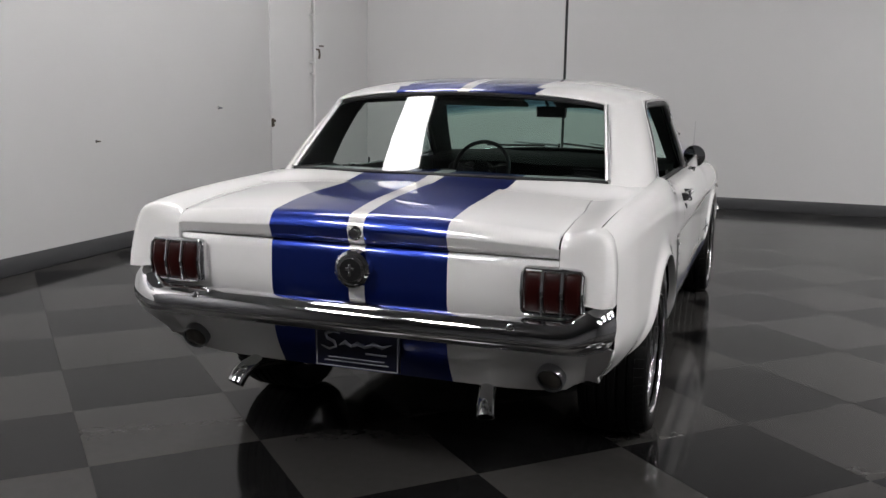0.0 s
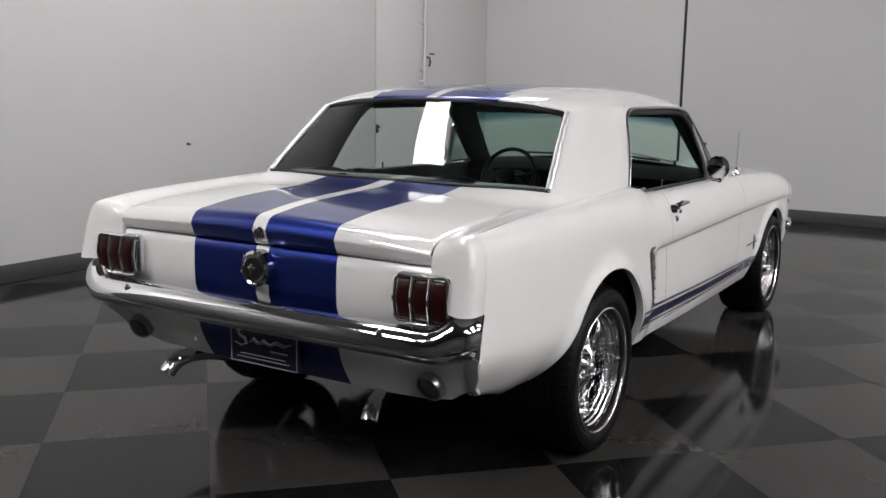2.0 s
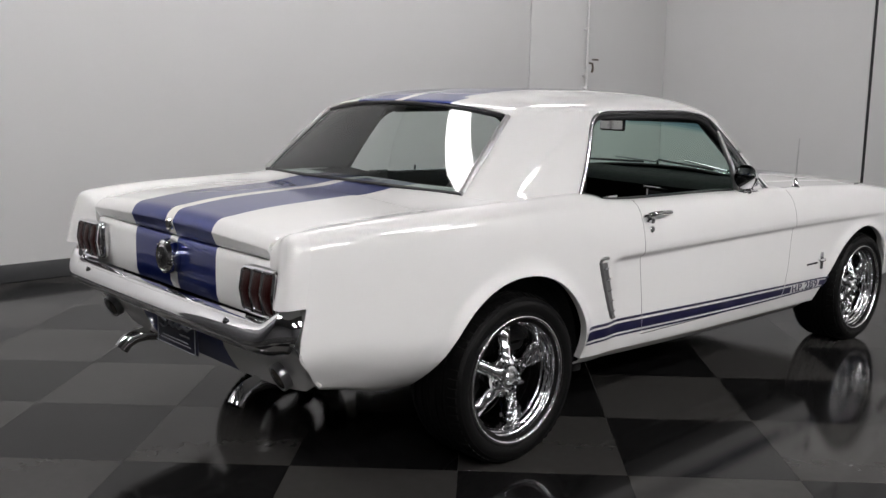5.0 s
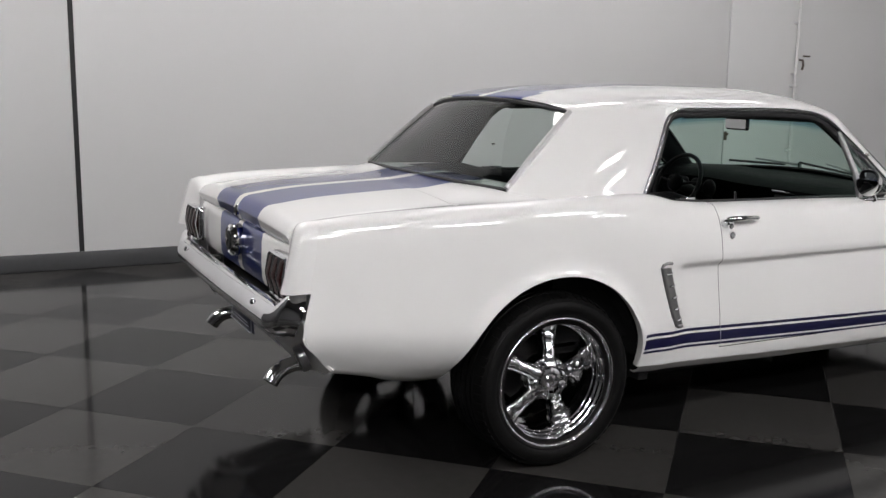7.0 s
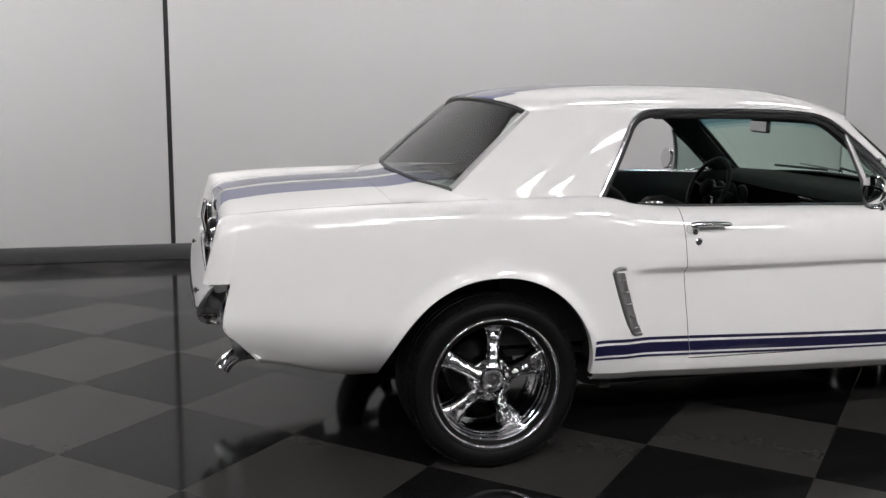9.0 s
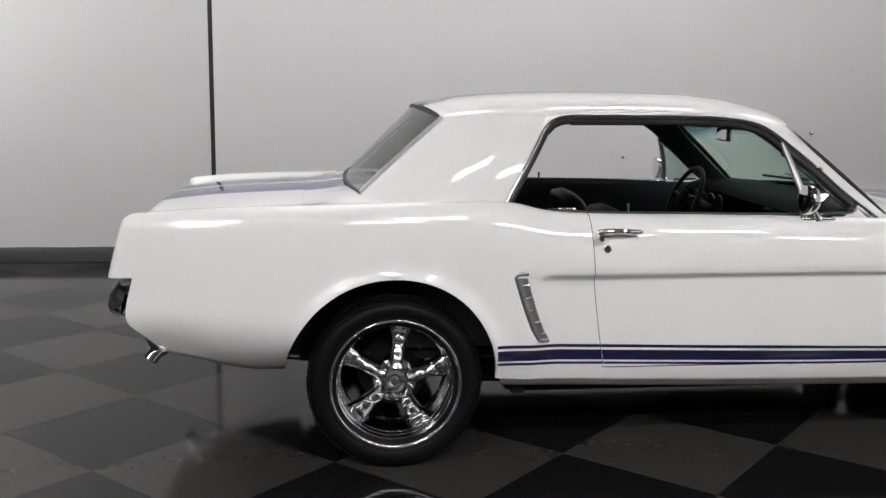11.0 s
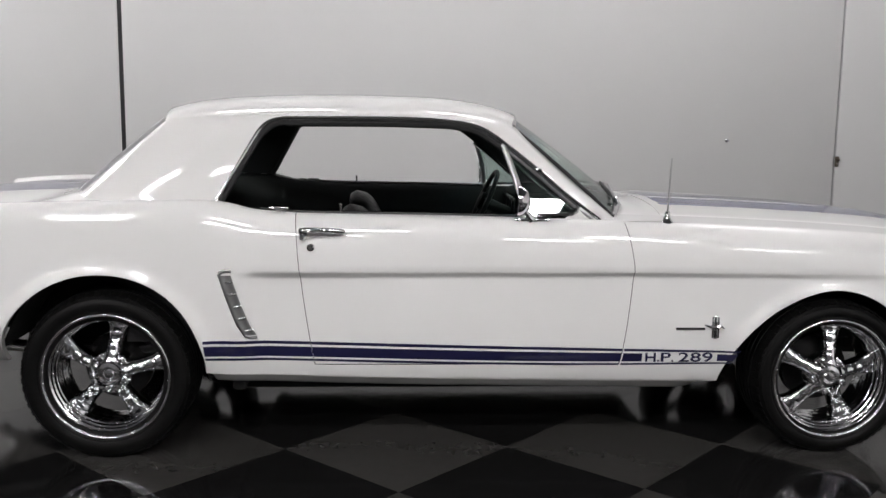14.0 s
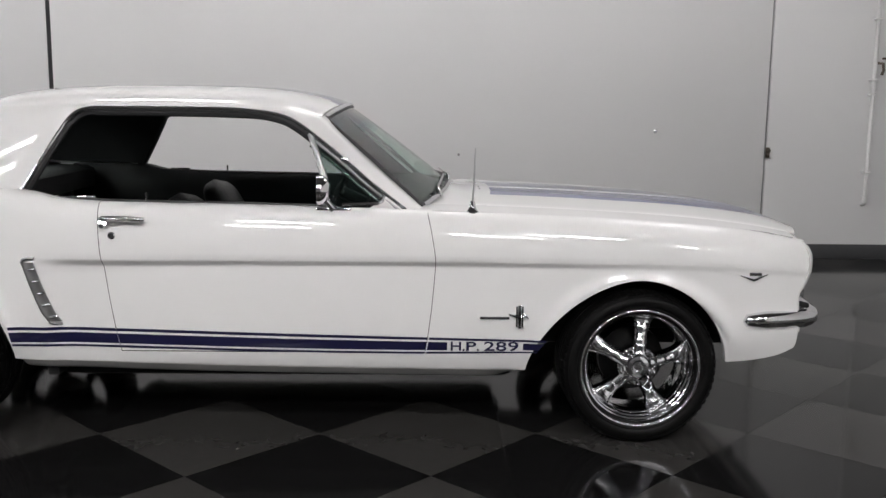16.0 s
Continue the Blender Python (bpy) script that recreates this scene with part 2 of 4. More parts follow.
for name, x in (("trim_joint_3", -1.155), ("trim_joint_4", 4.8)):
    tagged(link(name, block(.03, 0.1, HIGH, (x, WY + .0575, HIGH / 2), 0), SEAL), "black joint between two wall panels", "joint", kind="structure")
BH = 0.125
tagged(link("baseboard_west", block(0.014, WY - BACK - 0.02, BH, (WX + 0.007, (WY + BACK) / 2, BH / 2 + 0.002), 0.005), BASE), "dark grey rubber baseboard", "baseboard", kind="structure")
tagged(link("baseboard_north", block(RIGHT - WX - 0.02, 0.014, BH, ((RIGHT + WX) / 2 + 0.01, WY - 0.007, BH / 2 + 0.002), 0.005), BASE), "dark grey rubber baseboard", "baseboard", kind="structure")
tagged(link("ceiling", block(RIGHT - WX, WY - BACK, 0.15, ((RIGHT + WX) / 2, (WY + BACK) / 2, HIGH + 0.075), 0), CEIL), "plain grey ceiling", "ceiling", kind="structure")


def ceiling_light(x, y, length=2.4, wide=0.30, lit=TUBE):
    t = thing("ceiling_light", "lit fluorescent ceiling light with a white housing", "ceiling light", "ceiling lights")
    t.location = (x, y, HIGH)
    part("housing", block(wide + 0.05, length + 0.06, 0.07, (0, 0, -0.036), 0.01), STEELWHITE, t)
    part("diffuser", block(wide, length, 0.03, (0, 0, -0.082), 0.008), lit, t, "glowing white diffuser")
    return t


near = ceiling_light(-1.85, -0.12, 1.3, .52, TUBE_W)
# two unseen lights added, spaced to even out the brightness of the west wall
for y in (2.15, 4.4):
    copy_thing(near, pose(-1.85, y, HIGH))
first = ceiling_light(5.4, 0.72, 1.05, .55)
for x, y in ((5.4, 3.7), (5.4, -2.05), (-1.3, -4.4), (-2.4, -4.4), (7.7, 0.2), (7.7, -2.7), (7.7, 3.1), (5.4, -5.0), (7.7, -5.6), (7.7, 6.0)):
    copy_thing(first, pose(x, y, HIGH))

# pipe with a valve on the west wall, and small wall fittings
pipe = thing("wall_pipe", "thin white-painted pipe with a small valve and clamps on the wall", "pipe")
pipe.location = (WX, 5.675, 0)
part("tube", tube([(0.045, 0, 0.50), (0.045, 0, 0.56), (0.045, 0, 2.6), (0.045, 0, HIGH - 0.01)], 0.017, 12), PIPE, pipe)
part("elbow", tube([(0.045, 0, 0.52), (0.045, 0, 0.50), (0.03, 0, 0.485), (0.0, 0, 0.48)], 0.020, 12), PIPE, pipe)
for z in (0.75, 1.40, 1.52, 2.02, 3.0):
    part("clamp", block(0.07, 0.055, 0.022, (0.033, 0, z), 0.006), PIPE, pipe)
part("valve", tube([(0.045, 0.02, 1.66), (0.075, 0.05, 1.655), (0.08, 0.055, 1.60), (0.075, 0.045, 1.56)], 0.012, 10), BRASS, pipe, "tarnished metal valve")
part("lever", block(0.012, 0.10, 0.018, (0.085, 0.085, 1.695), 0.004), BRASS, pipe, "dark lever")


def wall_knob(y, z, r, m=BRASS):
    t = thing("wall_fitting", "small round metal fitting on the wall", "fitting")
    t.location = (WX, y, z)
    part("plate", lathe([(r, 0.0), (r, 0.006), (r * 0.7, 0.010), (0, 0.010)], "x", 20), BRIGHT, t)
    part("knob", lathe([(r * 0.4, 0.009), (r * 0.5, 0.02), (r * 0.5, 0.035), (r * 0.3, 0.042), (0, 0.043)], "x", 16), m, t)


wall_knob(2.215, 0.860, 0.012)
wall_knob(3.870, 1.074, 0.015, GREYBAR)
latch = thing("wall_latch", "small dark latch at the joint between two wall panels", "latch")
latch.location = (WX, 4.832, 0.905)
part("plate", block(.012, .034, .088, (.006, 0, 0), .004), BRASS, latch)
part("knob", lathe([(.012, .010), (.014, .020), (.012, .034), (.006, .040), (0, .041)], "x", 16, (0, .004, .018)), BRASS, latch)
part("knob", lathe([(.010, .010), (.011, .018), (.008, .028), (0, .030)], "x", 16, (0, -.002, -.022)), BRASS, latch)

# ---- the car ----
car = thing("coupe_car", "white two-door classic coupe with blue racing stripes and chrome trim", "car")

ZB = [(-0.95, .440), (-.80, .405), (-.60, .366), (-.47, .340), (-.42, .342), (.34, .325), (.45, .318), (1.24, .293), (2.30, .279), (3.09, .319), (3.25, .331), (3.34, .348), (3.375, .375)]
ZC = [(.43, .717), (1.03, .716), (1.93, .717), (2.5, .713), (2.9, .709), (3.1, .702), (3.31, .687), (3.42, .677)]
ZS = [(-.93, .910), (-.88, .925), (-.6, .944), (-.2, .955), (.2, .966), (.34, .968), (.44, .957), (.55, .932), (.70, .921), (1.24, .914), (1.85, .900), (2.1, .893), (2.5, .878), (2.9, .856), (3.2, .825), (3.40, .790)]
XM = [(-.95, .835), (-.6, .856), (0, .868), (1.2, .868), (2, .864), (2.7, .860), (3.1, .850), (3.3, .830), (3.42, .805)]
XS = [(-.93, .775), (-.3, .785), (.4, .785), (.7, .790), (1.9, .780), (2.1, .768), (2.7, .750), (3.42, .715)]


def recess(y):
    return (0.022 + .006 * (1 - ease(.6, 1.4, y))) * ease(.47, .60, y) * (1 - 0.75 * ease(1.9, 3.3, y))


def arch(y):
    """Height of the wheel opening's edge at y, or None."""
    d = y + 0.008
    if -0.392 < d <= 0:
        return .30 + .402 * math.sqrt(1 - (d / .392) ** 2)
    if 0 < d < 0.376:
        return .30 + .402 * (1 - (d / .376) ** 2.15) ** (1 / 2.15)
    d = y - 2.735
    if -0.425 < d <= 0:
        return .27 + .378 * (1 - (-d / .425) ** 1.68) ** (1 / 1.68)
    if 0 < d < 0.358:
        return .27 + .378 * (1 - (d / .358) ** 1.95) ** (1 / 1.95)
    return None


def side_x(y, z):
    zc, zs, xm, xs = cv(y, ZC), cv(y, ZS), cv(y, XM), cv(y, XS)
    if z >= zc:
        t = min(1, (z - zc) / (zs - zc))
        rear = 1 - ease(-.1, .5, y)
        lean = .022 * rear * t ** 2
        x = xs + (xm - lean - xs) * math.sqrt(max(0, 1 - t ** (2.35 + 5.65 * rear)))
    else:
        s = (zc - z) / (zc - 0.29)
        x = xm - recess(y) * ease(0, 0.026 + .010 * (1 - ease(.6, 1.4, y)), zc - z) * (1 - 0.5 * ease(.55, 1.0, s))
        rear = 1 - ease(-.3, .2, y)
        k = .052 + .10 * rear
        x -= k * max(0, (s - .45 + .12 * rear) / .55) ** (2.2 - .1 * rear)
        x += .006 * rear * math.sin(min(1, s) * math.pi)
        x -= .034 * ease(-.50, -.88, y) * ease(.60, .43, z)
    # the rolled flare round the wheel openings
    for yc, a, top, roll in ((-0.008, .392, .702, .018), (2.735, .39, .642, .014)):
        d = math.hypot((y - yc) / a, (z - .29) / (top - .29)) - 1
        if z < zc + .10 and -0.05 < d < .3:
            x += roll * math.exp(-(d / .085) ** 2) * ease(.30, .48, z)
    return x


NOSEY = [(.33, 3.325), (.36, 3.350), (.40, 3.366), (.46, 3.368), (.53, 3.358), (.582, 3.356), (.62, 3.376), (.674, 3.394), (.74, 3.397), (.77, 3.388), (.80, 3.368)]
# rear edge of the quarter, with the notch that the bumper end sits in
QUARTY = [(.38, -.750), (.40, -.775), (.43, -.815), (.50, -.878), (.554, -.926), (.57, -.930), (.70, -.905), (.7050, -.903), (.7095, -.906), (.82, -.886), (.94, -.866)]
# rear edge of the tail end
CAPY = [(.700, -.991), (.81, -.962), (.88, -.942), (.900, -.936), (.911, -.928), (.918, -.916), (.9225, -.900), (.925, -.868)]
DOOR_R = [(.30, .772), (.361, .766), (.439, .752), (.711, .715), (.927, .698)]
DOOR_F = [(.28, 1.905), (.427, 1.931), (.60, 1.950), (.711, 1.957), (.80, 1.945), (.90, 1.924)]


def panel_rows(ys, left, right, l0, r0, zmin=None, span=0.30, gap=0.0013, zlow=None):
    """Columns of a side panel; its ends follow the lines left(z) and right(z)."""
    rows = []
    for y0 in ys:
        zb = arch(y0)
        zb = max(zb, cv(y0, ZB)) if zb else cv(y0, ZB)
        if zmin:
            zb = max(zb, zmin)
        if zlow:
            zb = zlow
        zc, zs = cv(y0, ZC), cv(y0, ZS)
        w = min(.036, .6 * (zc - zb))
        zz = [zb + (zc - w - zb) * k / 14 for k in range(15)] + [zc - w * f for f in (.8, .6, .4, .2, 0)] + [zc + (zs - zc) * t for t in (.12, .25, .38, .5, .6, .7, .78, .85, .9, .94, .97, .99, 1.0)]
        row = []
        for z in zz:
            y = y0
            if left:
                y += (cv(z, left) - l0 + gap) * (1 - ease(l0 + 0.002, l0 + span, y0))
            if right:
                y += (cv(z, right) - r0 - gap) * ease(r0 - span, r0 - 0.002, y0)
            row.append((side_x(y, z), y, z))
        # the edge turns in at the bottom
        x, y, z = row[0]
        row.insert(0, (x - .03, y, z + .003))
        row.insert(1, (x - .008, y, z - .0015))
        rows.append(row)
    return rows


def cosine(yc, a0, a1, n):
    return [yc - a0 * math.cos(math.pi * k / n) if k <= n / 2 else yc - a1 * math.cos(math.pi * k / n) for k in range(n + 1)]


def both(name, rows, material, label="", thick=0.0, sharp=35.0, parent=None):
    obs = []
    for r in (rows, flip_x(rows)):
        obs.append(part(name, sheet(r), material, parent or car, label, sharp, thick))
    return obs


quarter_y = spaced(-.868, -.42, 12) + cosine(-.008, .3918, .3758, 44) + spaced(.376, .715, 12)
both("quarter_panel", panel_rows(quarter_y, QUARTY, DOOR_R, -.868, .715), WHITE, "white rear quarter panel", sharp=50)
door_rows = panel_rows(spaced(.715, 1.957, 34), DOOR_R, DOOR_F, .715, 1.957, zmin=.357)
both("door", door_rows, WHITE, "white door with a sculpted crease", sharp=50)
fender_y = spaced(1.957, 2.305, 8) + cosine(2.735, .4248, .3578, 44) + spaced(3.098, 3.38, 12)
both("fender", panel_rows(fender_y, DOOR_F, NOSEY, 1.957, 3.38, span=.25), WHITE, "white front fender", sharp=50)


def rocker(y):
    zb = cv(y, ZB)
    x = side_x(y, zb)
    d = ease(.355, .368, y) * (1 - ease(2.20, 2.30, y))
    f = y + .026 * (1 - ease(.364, .50, y))
    under = .003 * (1 - ease(.755, .785, y))
    return [(x - .075, f, zb - .042 * d), (x - .055, f, zb - .041 * d), (x - .036, f, zb - .030 * d), (x - .014, f - .006 * (f > y), zb - .008 * d)] + [(side_x(y, z) - under, y, z) for z in spaced(zb, max(zb + .004, .3535), 8)]


both("rocker_panel", [rocker(y) for y in [.364, .367, .370, .378] + spaced(.39, 2.305, 32)], WHITE, "white rocker panel below the door", sharp=50)

# dark inner shell behind the panel gaps
for s in (1, -1):
    bm = bmesh.new()
    rows = [[(s * (side_x(y, z) - .022), y, z) for z in spaced(.36, cv(y, ZS) - .012, 10)] for y in spaced(.45, 2.25, 20)]
    part("inner_shell", sheet(rows), GAP, car)


# deck, trunk lid and tail
DECKC = [(-.90, .918), (-.86, .928), (-.68, .950), (-.5, .960), (-.27, .970), (-.1, .980), (0, .982)]


def deck_z(x, y):
    xs, x = cv(y, XS), abs(x)
    zc = cv(y, DECKC)
    if x < .655:
        return zc - .027 * (x / .655) ** 2
    return (zc - .027) + (cv(y, ZS) - zc + .027) * ease(.655, xs, x)


STRIPE = lambda c: .028 < abs(c.x) < .31
XCOLS = sorted({s * v for v in (0, .014, .028, .075, .125, .17, .22, .27, .31, .36, .42, .48, .54, .59, .625, .65, .662) for s in (1, -1)})
LIDROLL = [(-.862, -.001), (-.882, -.0055), (-.898, -.0145), (-.909, -.028), (-.9165, -.042), (-.9215, -.056), (-.9225, -.061), (-.9205, -.066), (-.913, -.090), (-.9055, -.112), (-.895, -.1165)]
rows = [[(x * (1 - .03 * ease(-.6, -.33, y)), y, deck_z(x, y)) for x in XCOLS] for y in spaced(-.33, -.845, 22)]
rows += [[(x, y, deck_z(x, -.85) + (.8265 - deck_z(x, -.85)) * dz / -.1165) for x in XCOLS] for y, dz in LIDROLL]
rows = [[(x, y, z - (.004 * ease(.648, .662, abs(x)) ** 2)) for x, y, z in r] for r in rows]
part("trunk_lid", sheet(rows, STRIPE), [WHITE, BLUE], car, "white trunk lid with two blue stripes", 50, .01)
rows = [[(x * 1.185, y, deck_z(min(.784, abs(x) * 1.185), y) + ease(-.325, -.10, y) * (.010 + .016 * ease(.25, .62, abs(x) * 1.185)) * (1 - ease(.66, .77, abs(x) * 1.185))) for x in XCOLS] for y in spaced(-.02, -.3293, 20)]
part("deck_panel", sheet(rows, lambda c: .028 < abs(c.x) < .31), [WHITE, BLUE], car, "white panel between trunk lid and rear window", 50, .01)
# outer part of the deck that rolls over into the tail and round its corner
LIDY = [(.709, -.912), (.80, -.914), (.84, -.9185), (.87, -.917), (.895, -.908), (.912, -.893), (.925, -.868)]
CFACE = (0, .12, .26, .42, .58, .74, .88, 1.0)
for s in (1, -1):
    rows = []
    for y in spaced(-.326, -.866, 22):
        xs = cv(y, XS)
        x0 = .665 * (1 - .03 * ease(-.6, -.33, y)) + .002
        cols = [c * .74 for c in CFACE] + [.80, .86, .91, .95, .98, 1.0, 1.0]
        rows.append([(s * (x0 - .0005), y, deck_z(x0, y) - .010)] + [(s * (x0 + (xs - x0) * c), y, deck_z(x0 + (xs - x0) * c, y)) for c in cols])
    for f in (.012, .03, .055, .085, .12, .17, .23, .30, .38, .46, .55, .65, .76, .88, 1.0):
        zn = .925 - .216 * f
        yc, yq = cv(zn, CAPY), min(-.866, cv(zn, QUARTY))
        r = min(.018 + .020 * f, .85 * max(.0005, yq - yc))
        wc = .016 + .018 * f
        zo = deck_z(.774, -.866)
        z1 = zo + (.709 - zo) * f
        xo = side_x(-.90, z1)
        row = []
        for c in CFACE:
            x = .6665 + (xo - wc - .6665) * c
            zt = deck_z(min(x, .77), -.866)
            yl = cv(zn, LIDY)
            row.append((s * x, yl + (yc - yl) * ease(.05, 1.0, c), zt + (.709 - zt) * f))
        for a in (18, 36, 54, 72, 90):
            row.append((s * (xo - wc + wc * math.sin(radians(a)) - .002 * (1 - a / 90)), yc + r * (1 - math.cos(radians(a))), z1))
        row.append((s * side_x(max(yq, -.90), z1), yq + .0004, z1))
        row.append((s * (side_x(max(yq, -.90), z1) - .003), yq + .008, z1))
        rows.append([(row[0][0], row[0][1] + .014, row[0][2])] + row)
    rows.append([(x * .94, min(y + .03, -.88), z + .002) for x, y, z in rows[-1]])
    part("tail_cap", sheet(rows), WHITE, car, "white tail end of the rear quarter", 50)
    inner = [[(s * x, -.893 + .01 * (x - .70), z) for x in (.64, .70, .76, .800, .826)] for z in spaced(.55, .712, 6)]
    part("bumper_recess", sheet(inner), WHITE, car, "white recess behind the bumper end", 55)
rows = [[(x, y, z) for x in XCOLS] for y, z in ((-.875, .8245), (-.895, .8235), (-.903, .819), (-.909, .79), (-.911, .72), (-.909, .66), (-.90, .635), (-.885, .63))]
part("tail_panel", sheet(rows, STRIPE), [WHITE, BLUE], car, "white tail panel with two blue stripes", 50, .01)
part("lid_gap", block(1.33, .02, .03, (0, -.875, .82), .004), GAP, car)
XV = sorted({s * v for v in (0, .014, .028, .1, .2, .31, .4, .5, .6, .66, .70, .74, .77) for s in (1, -1)})
rows = [[(x - math.copysign(.034 * (abs(x) / .77) ** 3 * ease(.58, .44, z), x), y + .050 * (abs(x) / .77) ** 5 * ease(.58, .44, z), max(z + .012 * ease(.55, .77, abs(x)), .383 + .045 * ease(.68, .77, abs(x)))) for x in XV] for y, z in ((-.905, .60), (-.906, .56), (-.899, .52), (-.886, .48), (-.866, .44), (-.844, .405), (-.830, .384))]
part("rear_valance", sheet(rows, lambda c: abs(c.x) < .31), [WHITE, BLUE], car, "white lower valance with a blue centre", 50, .004)
for s in (1, -1):
    rows = []
    for z in spaced(.432, .572, 11):
        yv, yq = cv(z - .012, [(.384, -.830), (.405, -.844), (.44, -.866), (.48, -.886), (.52, -.899), (.56, -.906)]) + .050 * ease(.58, .44, z - .012), cv(z, QUARTY)
        xq = side_x(yq, max(z, .455)) - .002
        x0 = .755 - .033 * ease(.58, .44, z)
        rows.append([(s * (x0 + (xq - x0) * f), yv + .004 + (yq - yv - .004) * f ** 1.6, z) for f in (0, .25, .5, .75, .92, 1.0)])
    part("valance_end", sheet(rows), WHITE, car, "white valance corner", 50, .01)

# bumper: a chrome bar that sweeps round the corners and flares up at its ends
rows = []
for k in range(91):
    u = -1 + 2 * k / 90
    a = abs(u)
    rise = .052 * ease(.74, .90, a)
    top, bot = .655 + rise, .556 + .010 * ease(.8, 1, a)
    h = top - bot
    row = []
    for d, f in ((-.062, 1.0), (-.048, .985), (-.033, .93), (-.019, .83), (-.008, .68), (-.002, .50), (0, .34), (-.004, .20), (-.013, .09), (-.028, .02), (-.050, 0)):
        # the ends are cut at a slant, the upper edge reaching further round
        b = a - .085 * (1 - f) ** 1.3 * ease(.78, 1.0, a)
        if b < .70:
            x, y, nx, ny = .655 * b / .70, -1.030 + .010 * (b / .70) ** 2, 0.0, -1.0
        else:
            ang = (b - .70) / .30 * math.radians(84)
            x, y, nx, ny = .655 + .200 * math.sin(ang), -1.020 + .118 * (1 - math.cos(ang)), math.sin(ang), -math.cos(ang)
        row.append((math.copysign(1, u) * (x + nx * d), y + ny * d, bot + h * f))
    rows.append(row)
bumper = part("rear_bumper", sheet(rows), CHROME, car, "chrome rear bumper with wraparound ends", 60, .003)
for x in (-.545, .545):
    part("bolt", lathe([(.013, 0), (.012, -.006), (.006, -.010), (0, -.011)], "y", 16, (x, -1.006, .632)), CHROME, bumper)
for x in (-.40, .40):
    part("bracket", block(.05, .12, .05, (x, -.95, .60), .005), DARK, bumper)


# tail lights
def tail_light(x0):
    body = part("tail_light", block(.204, .05, .148, (x0, -.925, .735), .022, 4), CHROME, car, "tail light with three red lenses in a chrome bezel")
    for k in (-1, 0, 1):
        bm = block(.050, .03, .124, (x0 + k * .0600, -.942, .735), .010, 3)
        bmesh.ops.bisect_plane(bm, geom=bm.verts[:] + bm.edges[:] + bm.faces[:], plane_co=(0, 0, .735), plane_no=(0, 0, 1))
        for v in bm.verts:
            v.co.y -= .015 * (1 - abs(v.co.z - .735) / .062) if v.co.y < -.945 else 0
        part("lens", bm, REDLENS, body, "dark red lens")
        pts = [(x0 + (k + .5) * .0600, -.953 - .014 * (1 - abs(z) / .07), .735 + z) for z in spaced(-.066, .066, 8)]
        if k < 1:
            part("divider", tube(pts, .0065, 8), CHROME, body, "chrome divider")
    for s in (-1, 1):
        pts = [(x0 + s * .0925, -.951 - .013 * (1 - abs(z) / .075), .735 + z) for z in spaced(-.056, .056, 8)]
        part("bezel_side", tube([(x0 + s * .082, -.950, .735 - .067)] + pts + [(x0 + s * .082, -.950, .735 + .067)], .006, 8), CHROME, body)
    for z in (-.068, .068):
        part("bezel_rail", tube([(x0 - .083, -.951, .735 + z), (x0, -.954, .735 + z), (x0 + .083, -.951, .735 + z)], .006, 8), CHROME, body)
    return body


tail_light(.656)
tail_light(-.656)

# fuel cap, lock, plate, reversing lamps, exhaust
cap = part("fuel_cap", lathe([(.062, -.905), (.064, -.925), (.060, -.945), (.050, -.953), (.046, -.950), (.030, -.953), (0, -.955)], "y", 40, (0, 0, .752)), CHROME, car, "round chrome fuel cap with a small emblem")
part("emblem_disc", lathe([(.038, -.952), (.037, -.957), (0, -.958)], "y", 32, (0, 0, .752)), BLACK, cap, "black disc")
bm = block(.030, .004, .012, (0, -.960, .756), .002)
block(.010, .004, .040, (0, -.960, .752), .002, bm=bm)
part("emblem", bm, BRIGHT, cap, "small bright emblem")
for k in range(6):
    a = k * math.pi / 3 + .3
    part("lug", block(.014, .018, .012, (.056 * math.cos(a), -.938, .752 + .056 * math.sin(a)), .004), CHROME, cap)
lock = part("trunk_lock", lathe([(.024, -.908), (.024, -.922), (.018, -.927), (.010, -.926), (0, -.926)], "y", 28, (0, 0, .866)), CHROME, car, "round chrome trunk lock")
part("lock_core", lathe([(.013, -.925), (.012, -.929), (0, -.929)], "y", 20, (0, 0, .866)), SEAL, lock)
plate = part("plate", block(.305, .006, .155, (0, -.905, .487), .004, 2, Matrix.Rotation(radians(4), 3, "X")), PLATE, car, "dark blue dealer plate with a pale scribble")
bm = bmesh.new()
for sx, sz, x, z in ((.292, .003, 0, .558), (.292, .003, 0, .417), (.003, .141, -.145, .487), (.003, .141, .145, .487)):
    block(sx, .003, sz, (x, -.910 + (z - .487) * .07, z), 0, bm=bm)
part("plate_border", bm, GREYBAR, plate)
bm = tube([(-.060, -.912, .528), (-.085, -.912, .533), (-.112, -.912, .522), (-.104, -.912, .507), (-.080, -.912, .498), (-.074, -.912, .482), (-.098, -.912, .472), (-.128, -.912, .482)], [.002, .0045, .005, .005, .005, .005, .004, .002], 6)
tube([(-.062, -.912, .488), (-.040, -.912, .500), (-.020, -.912, .488), (.004, -.912, .499), (.030, -.912, .489), (.060, -.912, .502), (.092, -.912, .494), (.124, -.912, .506)], [.002, .0075, .005, .0075, .005, .0075, .006, .0015], 8, bm)
block(.075, .003, .006, (.07, -.912, .468), .001, bm=bm)
part("plate_script", bm, GREYBAR, plate, "pale script that cannot be read")
bm = bmesh.new()
for z, w in ((.446, .20), (.434, .23)):
    block(w, .003, .0028, (0, -.913, z), 0, bm=bm)
part("plate_line", bm, GREYBAR, plate)
